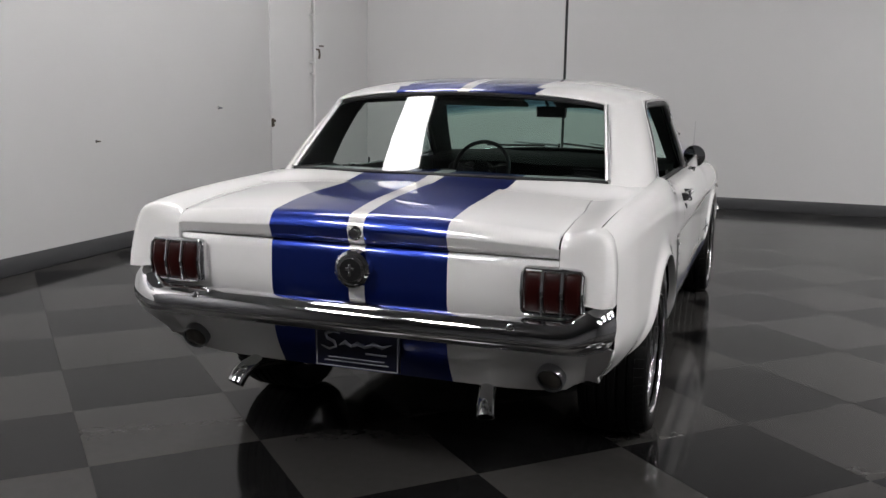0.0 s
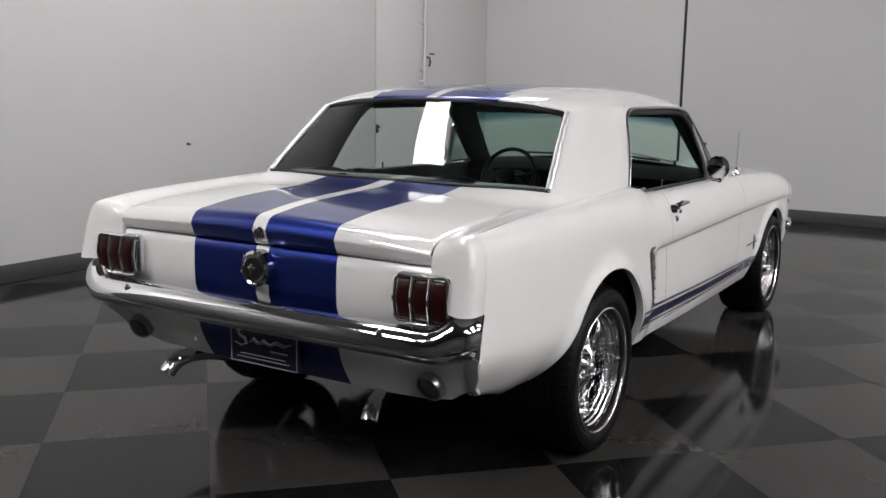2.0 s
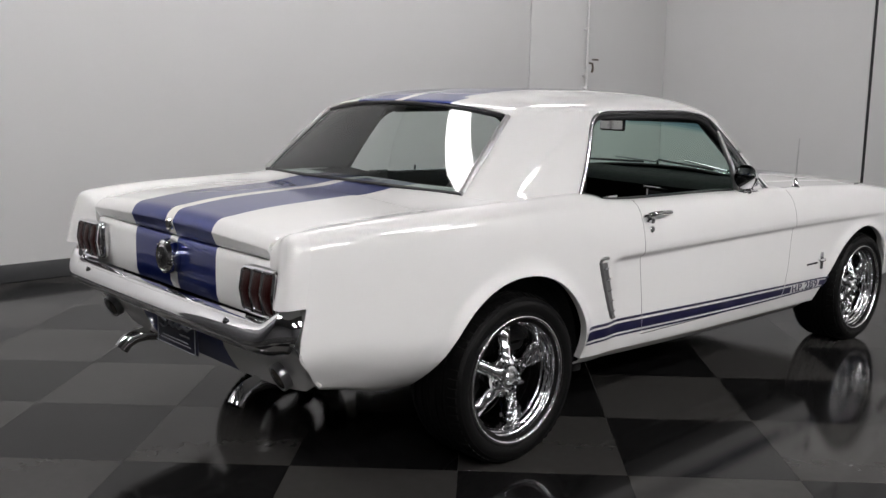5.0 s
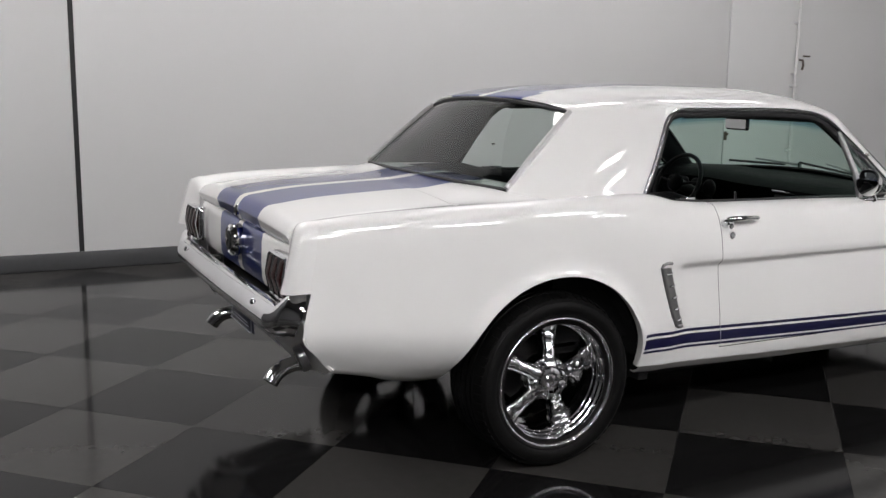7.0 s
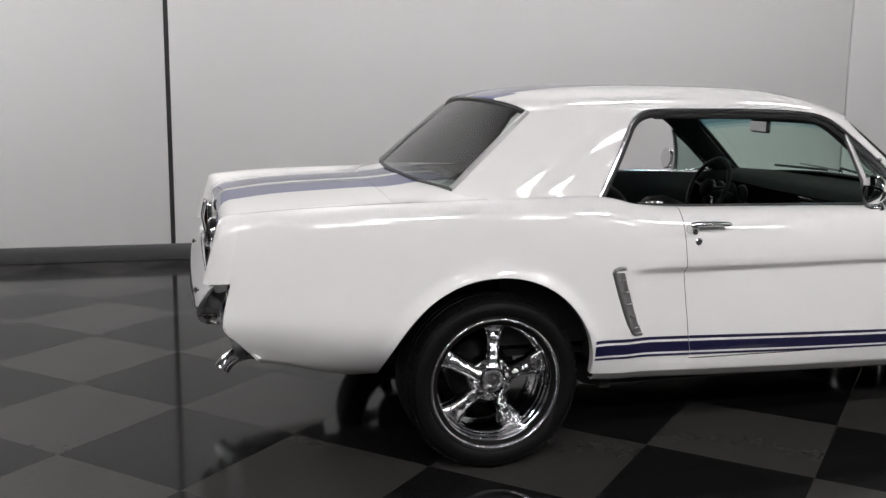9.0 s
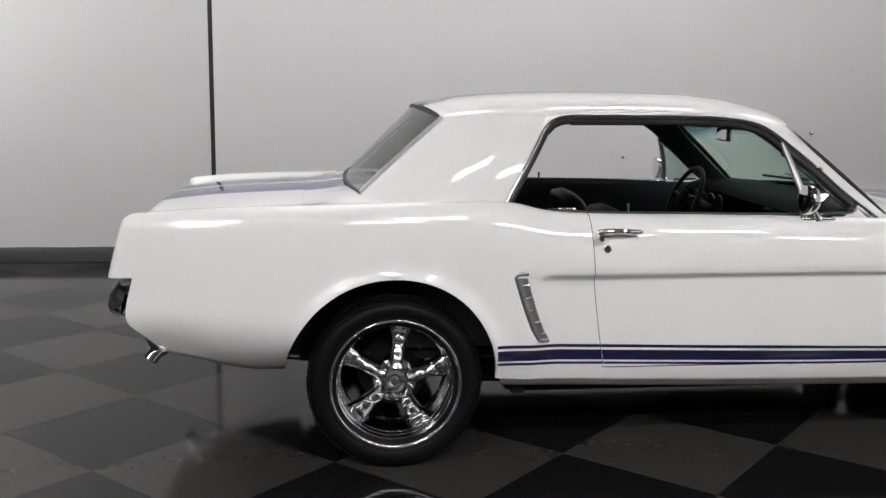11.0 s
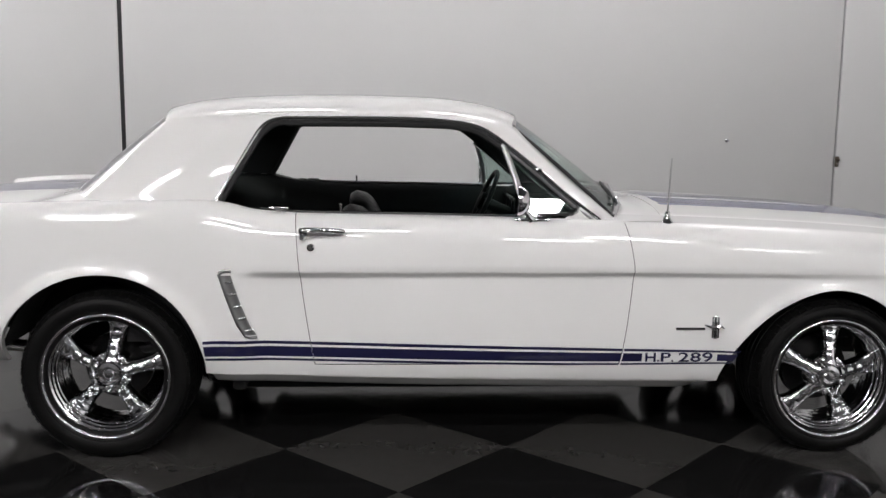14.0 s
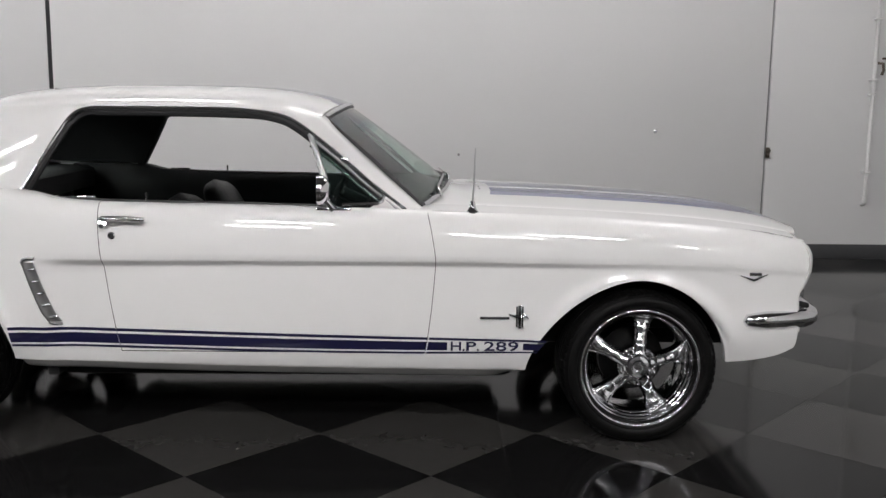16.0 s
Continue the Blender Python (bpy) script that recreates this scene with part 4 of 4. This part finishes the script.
def wheel(x, y, s, dish, size, high):
    """Rim lip on the outside at s * x, axle at high; dish: how far the spokes sit in."""
    e = new("wheel")
    e.parent = car
    e.location = (s * x, y, high)
    if s < 0:
        e.rotation_euler = (0, 0, math.pi)
    e["label"] = "polished five-spoke wheel with a black tyre"
    prof = [(.212, -.005), (.226 * size, .004), (.232 * size, .008), (.236 * size, .0075), (.240 * size, .010), (high - .045, .014), (high - .028, .012), (high - .025, .010), (high - .022, .010), (high - .010, -.001), (high - .003, -.016), (high, -.034)]
    for k in range(5):
        c = -.052 - k * .036
        prof += [(high + .002, c + .010), (high + .002, c), (high - .005, c - .002), (high - .005, c - .010), (high + .002, c - .012)]
    prof += [(high + .001, -.215), (high - .01, -.238), (.27, -.244), (.22, -.238), (.21, -.22)]

    def settle(bm):
        # the tyre stands flat on the floor and bulges a little there
        for v in bm.verts:
            if v.co.z < -high + .012:
                v.co.x += .004 if v.co.x > -.03 else 0
            v.co.z = max(v.co.z, -high + .0005)
        return bm
    part("tyre", settle(lathe(prof, "x", 96, close=True)), RUBBER, e, "black low-profile tyre")
    bm = bmesh.new()
    for k in range(60):
        a = 2 * math.pi * (k + .5) / 60
        if math.sin(a) < -.93:
            continue
        c, q = math.cos(a), math.sin(a)
        block(.034, .019, .008, (-.016, (high - .0055) * c, (high - .0055) * q), 0, turn=Matrix.Rotation(a - math.pi / 2, 3, "X") @ Matrix.Rotation(radians(18), 3, "Y"), bm=bm)
    part("tread", bm, RUBBER, e)
    prof = [(.213, -.012), (.226, .001), (.2275, .006), (.2245, .0095), (.2190, .0085), (.2160, .002), (.2140, -.010), (.2080, -.014), (.2065, -.026), (.2005, -.030), (.1990, -.042), (.1935, -.046), (.1920, -.060), (.188, -.064), (.187, -dish - .02), (.185, -dish - .03), (.184, -.20), (.21, -.215)]
    prof = [(r * size, h) for r, h in prof]
    rim = part("rim", lathe(rounded(prof, .0016), "x", 96, close=True), WHEEL, e, "deep polished rim", 45)
    for k in range(5):
        a = 2 * math.pi * k / 5 + math.pi / 2 - .13
        rows = []
        for r in spaced(.050, .191 * size, 30):
            t = (r - .050) / (.191 * size - .050)
            wd = .0215 + .013 * max(0, 1 - t) ** 2.2 + .031 * t ** 3
            h = -dish + .040 - .085 * t + .045 * t * t - .012 * t ** 4 + .0018 * math.sin(t * 21)
            row = []
            for c, dz in ((-1, -.045), (-1.0, -.018), (-.93, -.007), (-.78, .003), (-.55, .011), (-.28, .0155), (0, .017), (.28, .0155), (.55, .011), (.78, .003), (.93, -.007), (1.0, -.018), (1, -.045)):
                p = (h + dz * (1 - .25 * t), c * wd, r)
                row.append((p[0], p[1] * math.sin(a) + p[2] * math.cos(a), -p[1] * math.cos(a) + p[2] * math.sin(a)))
            rows.append(row)
        part("spoke", sheet(rows), WHEEL, rim, "polished spoke", 30)
        # foot of the spoke where it flares into the barrel
        c, q = math.cos(a), math.sin(a)
        part("spoke_foot", block(.020, .074, .012, (-dish - .016, .186 * size * c, .186 * size * q), .005, 2, Matrix.Rotation(a - math.pi / 2, 3, "X")), WHEEL, rim)
    part("hub", lathe([(.082, -dish - .03), (.081, -dish + .026), (.077, -dish + .034), (.073, -dish + .033), (.070, -dish + .040), (.050, -dish + .044), (.047, -dish + .036), (.043, -dish + .036), (.041, -dish + .052), (.034, -dish + .054), (.027, -dish + .055), (.025, -dish + .051), (.021, -dish + .051), (.016, -dish + .056), (0, -dish + .058)], "x", 40), WHEEL, rim, "chrome hub cap", 25)
    for k in range(5):
        a = 2 * math.pi * (k + .5) / 5 + math.pi / 2 - .13
        at = (0, .062 * math.cos(a), .062 * math.sin(a))
        part("lug_nut", lathe([(.0135, -dish + .030), (.0135, -dish + .044), (.0105, -dish + .045), (.0105, -dish + .058), (.006, -dish + .064), (0, -dish + .065)], "x", 6, at), WHEEL, rim, "", 20)
    part("brake_drum", lathe([(.13, -.21), (.13, -dish - .09), (.11, -dish - .08), (.05, -dish - .05), (0, -dish - .05)], "x", 40), RUBBER, rim, "dark brake drum")
    return e


for s in (1, -1):
    wheel(.848, 0.0, s, .090, 1.05, .3145)
    wheel(.842, 2.748, s, .075, 1.03, .3000)
    # wheel wells
    for yc, r, zt in ((0.0, .40, .70), (2.735, .40, .64)):
        rows = [[(s * x, yc + r * 1.03 * math.cos(a), .27 + (zt - .262) * math.sin(a)) for x in (.832 - .065 * (1 - math.sin(a)), .70, .50)] for a in (spaced(.17, math.pi - .32, 24) if yc < 1 else spaced(.27, math.pi - .12, 24))]
        part("wheel_well", sheet(rows), DARK, car, "dark wheel well", 60)
        part("wheel_well_back", block(.02, .80, .34, (s * .50, yc, .51), 0), DARK, car)
bm = block(1.24, 1.85, .14, (0, 1.36, .263), .04)
block(1.0, 3.3, .06, (0, 1.55, .34), .02, bm=bm)
part("floor_pan", bm, DARK, car, "dark underbody")
part("axle", tube([(-.60, 0, TYR), (.60, 0, TYR)], .04, 12), DARK, car)
part("axle_housing", lathe([(.0, -.16), (.09, -.12), (.13, 0), (.09, .12), (0, .16)], "y", 20, (0, 0, TYR)), DARK, car)
for s in (1, -1):
    part("muffler", tube([(s * .42, .28, .27), (s * .42, .30, .265), (s * .42, .68, .262), (s * .42, .70, .27)], [.03, .075, .075, .03], 16), DARK, car, "dark muffler")
    part("tail_pipe", tube([(s * .42, .70, .262), (s * .40, 1.4, .25), (s * .30, 2.3, .25)], .026, 10), DARK, car)
    part("leaf_spring", block(.05, .80, .03, (s * .52, .05, .335), .01), DARK, car)
    part("splash_guard", block(.16, .05, .14, (s * .66, .47, .30), .01), DARK, car)
part("cross_member", block(1.0, .12, .07, (0, 1.98, .265), .02), DARK, car)
part("fuel_tank", block(.95, .50, .14, (0, -.56, .475), .04, 3), DARK, car)
part("rear_bulkhead", block(1.30, .05, .28, (0, -.80, .67), .01), DARK, car)

# ---- trim on the sides ----
def on_side(y, z, d=0.0):
    return (side_x(y, z) + d, y, z)


ST = [(.34, .4565), (1.88, .418), (2.36, .408)]
SB = [(.34, .3785), (1.88, .350), (2.36, .355)]


def side_band(y0, y1, f0, f1, slant0=0.0, slant1=0.0, name="side_stripe"):
    rows = []
    for k in range(13):
        s = k / 12
        row = []
        for f in spaced(f0, f1, 4):
            y = (y0 + slant0 * f) + (y1 + slant1 * f - y0 - slant0 * f) * s
            z = cv(y, ST) * (1 - f) + cv(y, SB) * f
            row.append(on_side(y, z, .0018))
        rows.append(row)
    return part(name, sheet(rows), NAVY, car, "dark blue stripe along the sill")


for f0, f1 in ((0, .15), (.27, .78), (.88, 1)):
    side_band(.362, .7485, f0, f1, .006, .0150)
    side_band(.7525, 1.929, f0, f1, .0150, -.012)
    if f0 == .27:
        side_band(1.936, 2.005, f0, f1, -.012, 0)
        side_band(2.296, 2.385, f0, f1, 0, -.035)
    else:
        side_band(1.936, 2.385, f0, f1, -.012, -.035)
lettering = new("sill_lettering")
lettering.parent = car
lettering["label"] = "dark blue lettering H.P. 289 on the sill stripe"
for ch, y0, wd in (("H", 2.018, .040), (".", 2.064, .008), ("P", 2.078, .038), (".", 2.119, .008), ("2", 2.146, .040), ("8", 2.192, .040), ("9", 2.238, .040)):
    curve = bpy.data.curves.new("letter", "FONT")
    curve.body, curve.size, curve.extrude, curve.offset = ch, .050, .0008, .0006
    tmp = new("letter", curve)
    me = bpy.data.meshes.new_from_object(tmp.evaluated_get(bpy.context.evaluated_depsgraph_get()))
    bpy.data.objects.remove(tmp)
    me.materials.clear()
    me.materials.append(NAVY)
    x0, x1 = min(v.co.x for v in me.vertices), max(v.co.x for v in me.vertices)
    k = wd / (x1 - x0)
    ob = new("letter", me)
    ob.parent = lettering
    ob.matrix_local = Matrix(((0, 0, 1, side_x(y0, .385) + .0025), (k, 0, 0, y0 - k * x0), (0, 1.0, 0, .3655), (0, 0, 0, 1)))

for s in (1, -1):
    # scoop ornament at the end of the side crease
    def sp(y, z, d):
        x, y, z = on_side(y, z, d)
        return (s * x, y, z)
    line = [(.424, .700), (.436, .660), (.452, .610), (.470, .560), (.490, .510), (.512, .474)]
    rows = [[sp(y + w, z, d) for w, d in ((-.006, -.004), (-.002, .005), (.004, .0075), (.010, .0065), (.015, .004), (.031, .003), (.040, .0045), (.043, .003), (.044, -.006))] for y, z in line]
    scoop = part("side_scoop", sheet(rows), SCOOP, car, "dull metal side scoop ornament", 60)
    part("scoop_cap", tube([sp(.424, .698, .004), sp(.430, .711, .005), sp(.446, .717, .005), sp(.470, .716, .004)], .0062, 8), SCOOP, scoop)
    part("scoop_foot", tube([sp(.512, .474, .004), sp(.528, .466, .004), sp(.556, .464, .001)], .0055, 8), SCOOP, scoop)
    for k in range(5):
        z = .675 - k * .045
        y = cv(-z, [(-b, a) for a, b in line])
        part("fin", tube([sp(y + .016, z - .002, .004), sp(y + .028, z, .007), sp(y + .040, z + .002, .005)], .0038, 6), BRIGHT, scoop)
    # door handle and lock
    h = part("door_handle", tube([sp(.722, .862, .024), sp(.735, .868, .036), sp(.80, .869, .038), sp(.862, .866, .034), sp(.880, .863, .022)], [.012, .011, .0095, .0085, .006], 10), CHROME, car, "chrome door handle")
    part("pivot", tube([sp(.728, .846, -.004), sp(.729, .850, .018), sp(.732, .856, .034)], [.020, .018, .014], 12), CHROME, h)
    part("pivot", tube([sp(.866, .860, -.004), sp(.866, .864, .026)], [.010, .007], 10), CHROME, h)
    part("button", lathe([(.011, 0), (.011, .012), (.008, .016), (0, .016)], "x", 16, sp(.728, .842, .022 if s > 0 else .038)), CHROME, h)
    lk = part("door_lock", lathe([(.014, -.002), (.014, .005), (.010, .008), (0, .008)], "x", 18, sp(.757, .803, 0 if s > 0 else .006)), CHROME, car, "round chrome door lock")
    # fender emblem: plain bar and upright bars with a running shape
    bar = part("fender_bar", block(.004, .112, .010, sp(2.184, .496, .003), .001, 1), BRIGHT, car, "thin bright bar with writing too small to read")
    em = part("fender_emblem", block(.007, .013, .090, sp(2.279, .502, .004), .002), CHROME, car, "chrome emblem of three upright bars and a running shape")
    for d in (-.011, .011):
        part("emblem_bar", block(.006, .007, .082, sp(2.279 + d, .502, .004), .001), CHROME, em)
    part("emblem_figure", tube([sp(2.236, .512, .008), sp(2.255, .506, .010), sp(2.282, .503, .011), sp(2.300, .510, .010), sp(2.312, .498, .008)], [.003, .006, .0085, .006, .003], 8), CHROME, em)
    bd = part("fender_badge", tube([sp(3.115, .668, .004), sp(3.168, .650, .005), sp(3.222, .672, .004)], [.002, .0055, .002], 8), CHROME, car, "V-shaped chrome badge")
    part("badge_plate", block(.004, .046, .012, sp(3.175, .672, .003), .001, 1), CHROME, bd)
    # round door mirror
    mx = .823
    head = part("door_mirror", lathe([(.050, 1.512), (.056, 1.514), (.0575, 1.521), (.055, 1.533), (.047, 1.547), (.034, 1.557), (.018, 1.562), (0, 1.564)], "y", 36, (s * mx, 0, .975)), CHROME, car, "round chrome door mirror")
    part("mirror_glass", lathe([(.050, 1.514), (.048, 1.5135), (0, 1.5135)], "y", 32, (s * mx, 0, .975)), mat("mirror_face", (.16, .165, .17), .04, 1.0), head, "mirror glass")
    part("stem", tube([(s * mx, 1.540, .938), (s * (mx - .004), 1.555, .925), (s * (mx - .012), 1.570, .903)], [.012, .010, .018], 12), CHROME, head)
    part("foot", block(.036, .130, .010, (s * (mx - .016), 1.572, .904), .004), CHROME, head)

aerial = part("antenna", tube([(.766, 2.097, .905), (.766, 2.100, 1.00), (.767, 2.105, 1.135)], [.0042, .0035, .003], 8), SATIN, car, "short radio antenna")
part("antenna_base", lathe([(.024, .880), (.024, .893), (.016, .902), (.011, .916), (.008, .935), (0, .936)], "z", 24, (.766, 2.097, 0)), CHROME, aerial)
for x0, x1 in ((.46, .0), (-.02, -.46)):
    a, b = windscreen(x0 / .70, .035, .014), windscreen(x1 / .70, .085, .014)
    m = lerp(a, b, .62)
    m = (m[0], m[1] + .012, m[2] + .016)
    w = part("wiper", tube([a, lerp(a, m, .5), m], [.006, .005, .004], 8), TRIM, car, "metal windscreen wiper with a dark blade")
    m = lerp(a, b, .62)
    e0, e1 = lerp(a, b, .2), lerp(a, b, 1.0)
    part("blade", tube([(p[0], p[1] + .006, p[2] - .004) for p in (e0, m, e1)], .0065, 6), SEAL, w)
    part("pivot", tube([(a[0], a[1] + .012, a[2] - .03), (a[0], a[1] + .004, a[2] - .004), (a[0], a[1], a[2] + .012)], [.014, .011, .007], 12), CHROME, w)

# ---- inside ----
for s in (1, -1):
    rows = [[(s * (x - .022), y + .010, z - .004) for x, y, z in r] for r in prow[3:-1]]
    part("pillar_lining", sheet(rows), HEADLINER, car, "dark pillar lining")
    rows = [[(s * x, y, z) for x, z in ((.742, cv(y, ZS) - .010), (.728, cv(y, ZS) - .03), (.722, .80), (.726, .62), (.735, .42))] for y in spaced(.05, 1.90, 20)]
    part("door_lining", sheet(rows), BLACK, car, "black inner door panel", 50, .01)
    part("arm_rest", block(.07, .34, .05, (s * .70, 1.15, .70), .02, 3), BLACK, car)
    part("window_winder", tube([(s * .715, 1.32, .72), (s * .69, 1.32, .72), (s * .69, 1.38, .735)], .008, 8), CHROME, car)
    part("lock_knob", tube([(s * .757, .86, cv(.86, ZS) - .01), (s * .757, .86, cv(.86, ZS) + .035)], [.004, .006], 8), CHROME, car, "chrome lock knob")
    part("window_edge", tube([(s * .748, y, cv(y, ZS) + .004) for y in spaced(.72, 1.54, 12)], .004, 6), BRIGHT, car)
    part("quarter_latch", block(.012, .07, .018, (s * .748, .63, cv(.63, ZS) + .006), .005), CHROME, car)
rows = [[(x, y, z) for x in spaced(-.64, .64, 14)] for y, z in ((-.19, .955), (0, .958), (.16, .955), (.19, .94), (.19, .85))]
part("parcel_shelf", sheet(rows), BLACK, car, "black parcel shelf", 50, .01)


def seat(x, y, w, rear=False):
    e = new("rear_seat" if rear else "front_seat")
    e.parent = car
    e["label"] = "black vinyl rear bench" if rear else "black vinyl bucket seat with a rounded back"
    e.location = (x, y, 0)
    part("cushion", block(w, .50, .16, (0, .26, .52), .05, 4), BLACK, e)
    rows = []
    top = .30 if rear else .372
    for k in range(19):
        v = k / 18
        close = math.sqrt(max(0, 1 - max(0, (v - .62) / .38) ** 2.4))
        half = max(.002, w / 2 * (1 - .10 * v) * close)
        yc = .0 - .17 * v
        th = max(.002, .075 * (1 - .2 * v) * math.sqrt(max(0, 1 - max(0, (v - .80) / .20) ** 2)))
        row = []
        for j in range(25):
            a = 2 * math.pi * j / 24
            c, q = math.cos(a), math.sin(a)
            row.append((half * math.copysign(abs(c) ** .6, c), yc + th * math.copysign(abs(q) ** .8, q), .54 + top * v))
        rows.append(row)
    part("backrest", sheet(rows), BLACK, e, "", 60)
    return e


seat(.34, 1.05, .50)
seat(-.34, 1.05, .50)
seat(0, .38, 1.25, True)
rows = [[(x, y + .04 * (1 - (x / .70) ** 2), z + .012 * math.exp(-((x + .36) / .22) ** 2)) for x in spaced(-.70, .70, 24)] for y, z in ((1.88, .920), (1.76, .915), (1.68, .900), (1.65, .875), (1.665, .84), (1.70, .78), (1.74, .68))]
rows.insert(0, [windscreen(x / .705, .005, -.022) for x in spaced(-.70, .70, 24)])
rows.insert(0, [windscreen(x / .705, .055, -.012) for x in spaced(-.70, .70, 24)])
dash = part("dashboard", sheet(rows), DASH, car, "black padded dashboard", 50, .012)
for x in (-.46, -.36, -.26, -.55):
    part("gauge", lathe([(.045, 1.648), (.047, 1.640), (.040, 1.637), (.038, 1.645), (0, 1.646)], "y", 24, (x, 0, .838)), SEAL, dash)
part("glove_box", block(.42, .012, .11, (.36, 1.690, .80), .01), BLACK, dash)
part("glove_trim", block(.44, .010, .012, (.36, 1.682, .865), .003), CHROME, dash)
part("console", block(.20, .75, .10, (0, 1.30, .46), .03, 3), BLACK, car)
lever = part("gear_lever", tube([(0, 1.36, .50), (0, 1.34, .60), (0, 1.32, .70)], .007, 8), CHROME, car, "chrome gear lever")
part("knob", lathe([(0, .68), (.02, .70), (.024, .715), (.018, .735), (0, .742)], "z", 16, (0, 1.32, 0)), BLACK, lever)
TILT_M = Matrix.Translation((-.345, 1.50, .860)) @ Matrix.Rotation(radians(-24), 4, "X")
ring = [TILT_M @ Vector((.160 * math.cos(a), 0, .160 * math.sin(a))) for a in spaced(0, 2 * math.pi, 40)]
sw = part("steering_wheel", tube(ring, .0115, 10, cap=False), BLACK, car, "thin black three-spoke steering wheel")
for a in (0.15, math.pi - .15, -math.pi / 2):
    part("spoke", tube([TILT_M @ Vector((.03 * math.cos(a), .012, .03 * math.sin(a))), TILT_M @ Vector((.158 * math.cos(a), 0, .158 * math.sin(a)))], [.009, .005], 8), BLACK, sw)
bm = lathe([(.045, -.004), (.042, -.02), (.02, -.028), (0, -.029)], "y", 24)
bm.transform(TILT_M)
part("horn_cap", bm, DASH, sw)
part("column", tube([TILT_M @ Vector((0, .01, 0)), TILT_M @ Vector((0, .30, 0))], .03, 12), BLACK, sw)
for x in (-.33, .33):
    part("sun_visor", block(.50, .15, .018, (x, 1.435, 1.236), .007, 2, Matrix.Rotation(radians(-14), 3, "X")), HEADLINER, car, "dark sun visor folded up")
rv = part("inner_mirror", block(.180, .022, .060, (.045, 1.520, 1.186), .012, 3, Matrix.Rotation(radians(-8), 3, "Z")), BRIGHT, car, "small rear-view mirror")
part("mirror_face", block(.165, .004, .048, (.0465, 1.5075, 1.186), .002, 1, Matrix.Rotation(radians(-8), 3, "Z")), mat("mirror_silver", (.55, .55, .55), .05, 1.0), rv)
part("mirror_arm", tube([(.03, 1.53, 1.20), (.01, 1.545, 1.235), (0, 1.552, 1.26)], .007, 8), BRIGHT, rv)
part("cabin_floor", block(1.36, 2.1, .03, (0, .95, .375), .005), CARPET, car, "black carpet")
part("firewall", block(1.30, .03, .45, (0, 1.98, .60), .005), DARK, car)
part("engine_bay", block(1.05, 1.1, .35, (0, 2.72, .55), .03), DARK, car)

# ---- floor: slab and checker tiles ----
tagged(link("floor", block(RIGHT - WX, WY - BACK, .10, ((RIGHT + WX) / 2, (WY + BACK) / 2, -.0545), 0), SLAB), "dark slab under the tiles", "floor", kind="structure")
floor_tiles = tagged(new("floor_tiles"), "glossy grey and charcoal checkerboard floor tiles", "floor", kind="structure")
TILE, E1X, E1Y, OX, OY = .6096, .42554, .43649, .7598, .6436
ANG = math.degrees(math.atan2(E1Y, E1X))


def tile_mesh(name, m):
    bm = block(TILE - .0008, TILE - .0008, .004, (0, 0, -.0024), .0004, 1)
    me = bpy.data.meshes.new(name)
    bm.to_mesh(me)
    bm.free()
    me.materials.append(m)
    return me


LIGHT, CHAR = tile_mesh("grey_tile", TILE_L), tile_mesh("charcoal_tile", TILE_D)
cells = []
for i in range(-26, 26):
    for j in range(-26, 26):
        x, y = OX + (i + .5) * E1X - (j + .5) * E1Y, OY + (i + .5) * E1Y + (j + .5) * E1X
        if WX + .42 < x < RIGHT - .44 and BACK + .44 < y < WY - .44:
            cells.append((math.hypot((x - 1.2) / 1.0, (y - 1.0) / 1.25), i, j, x, y))
cells.sort()
for d, i, j, x, y in cells[:290]:
    ob = new("tile", LIGHT if (i + j) % 2 == 0 else CHAR)
    ob.parent = floor_tiles
    ob.matrix_local = pose(x, y, 0, 0, 0, ANG)


def far_tiles(name, odd, m):
    bm = bmesh.new()
    for d, i, j, x, y in cells[290:]:
        if (i + j) % 2 == odd:
            block(TILE - .0012, TILE - .0012, .004, (x, y, -.0024), 0, turn=Matrix.Rotation(radians(ANG), 3, "Z"), bm=bm)
    # cut tiles along the walls
    for i in range(-26, 26):
        for j in range(-26, 26):
            x, y = OX + (i + .5) * E1X - (j + .5) * E1Y, OY + (i + .5) * E1Y + (j + .5) * E1X
            inside = WX + .42 < x < RIGHT - .44 and BACK + .44 < y < WY - .44
            if (i + j) % 2 == odd and not inside and WX - .43 < x < RIGHT + .43 and BACK - .43 < y < WY + .43:
                block(TILE - .0012, TILE - .0012, .004, (x, y, -.0024), 0, turn=Matrix.Rotation(radians(ANG), 3, "Z"), bm=bm)
    for co, no in (((WX + .015, 0, 0), (-1, 0, 0)), ((RIGHT, 0, 0), (1, 0, 0)), ((0, WY - .015, 0), (0, 1, 0)), ((0, BACK, 0), (0, -1, 0))):
        bmesh.ops.bisect_plane(bm, geom=bm.verts[:] + bm.edges[:] + bm.faces[:], plane_co=co, plane_no=no, clear_outer=True)
    return tagged(link(name, bm, m, floor_tiles), kind="stuff")


far_tiles("far_grey_tiles", 0, TILE_L)
far_tiles("far_charcoal_tiles", 1, TILE_D)
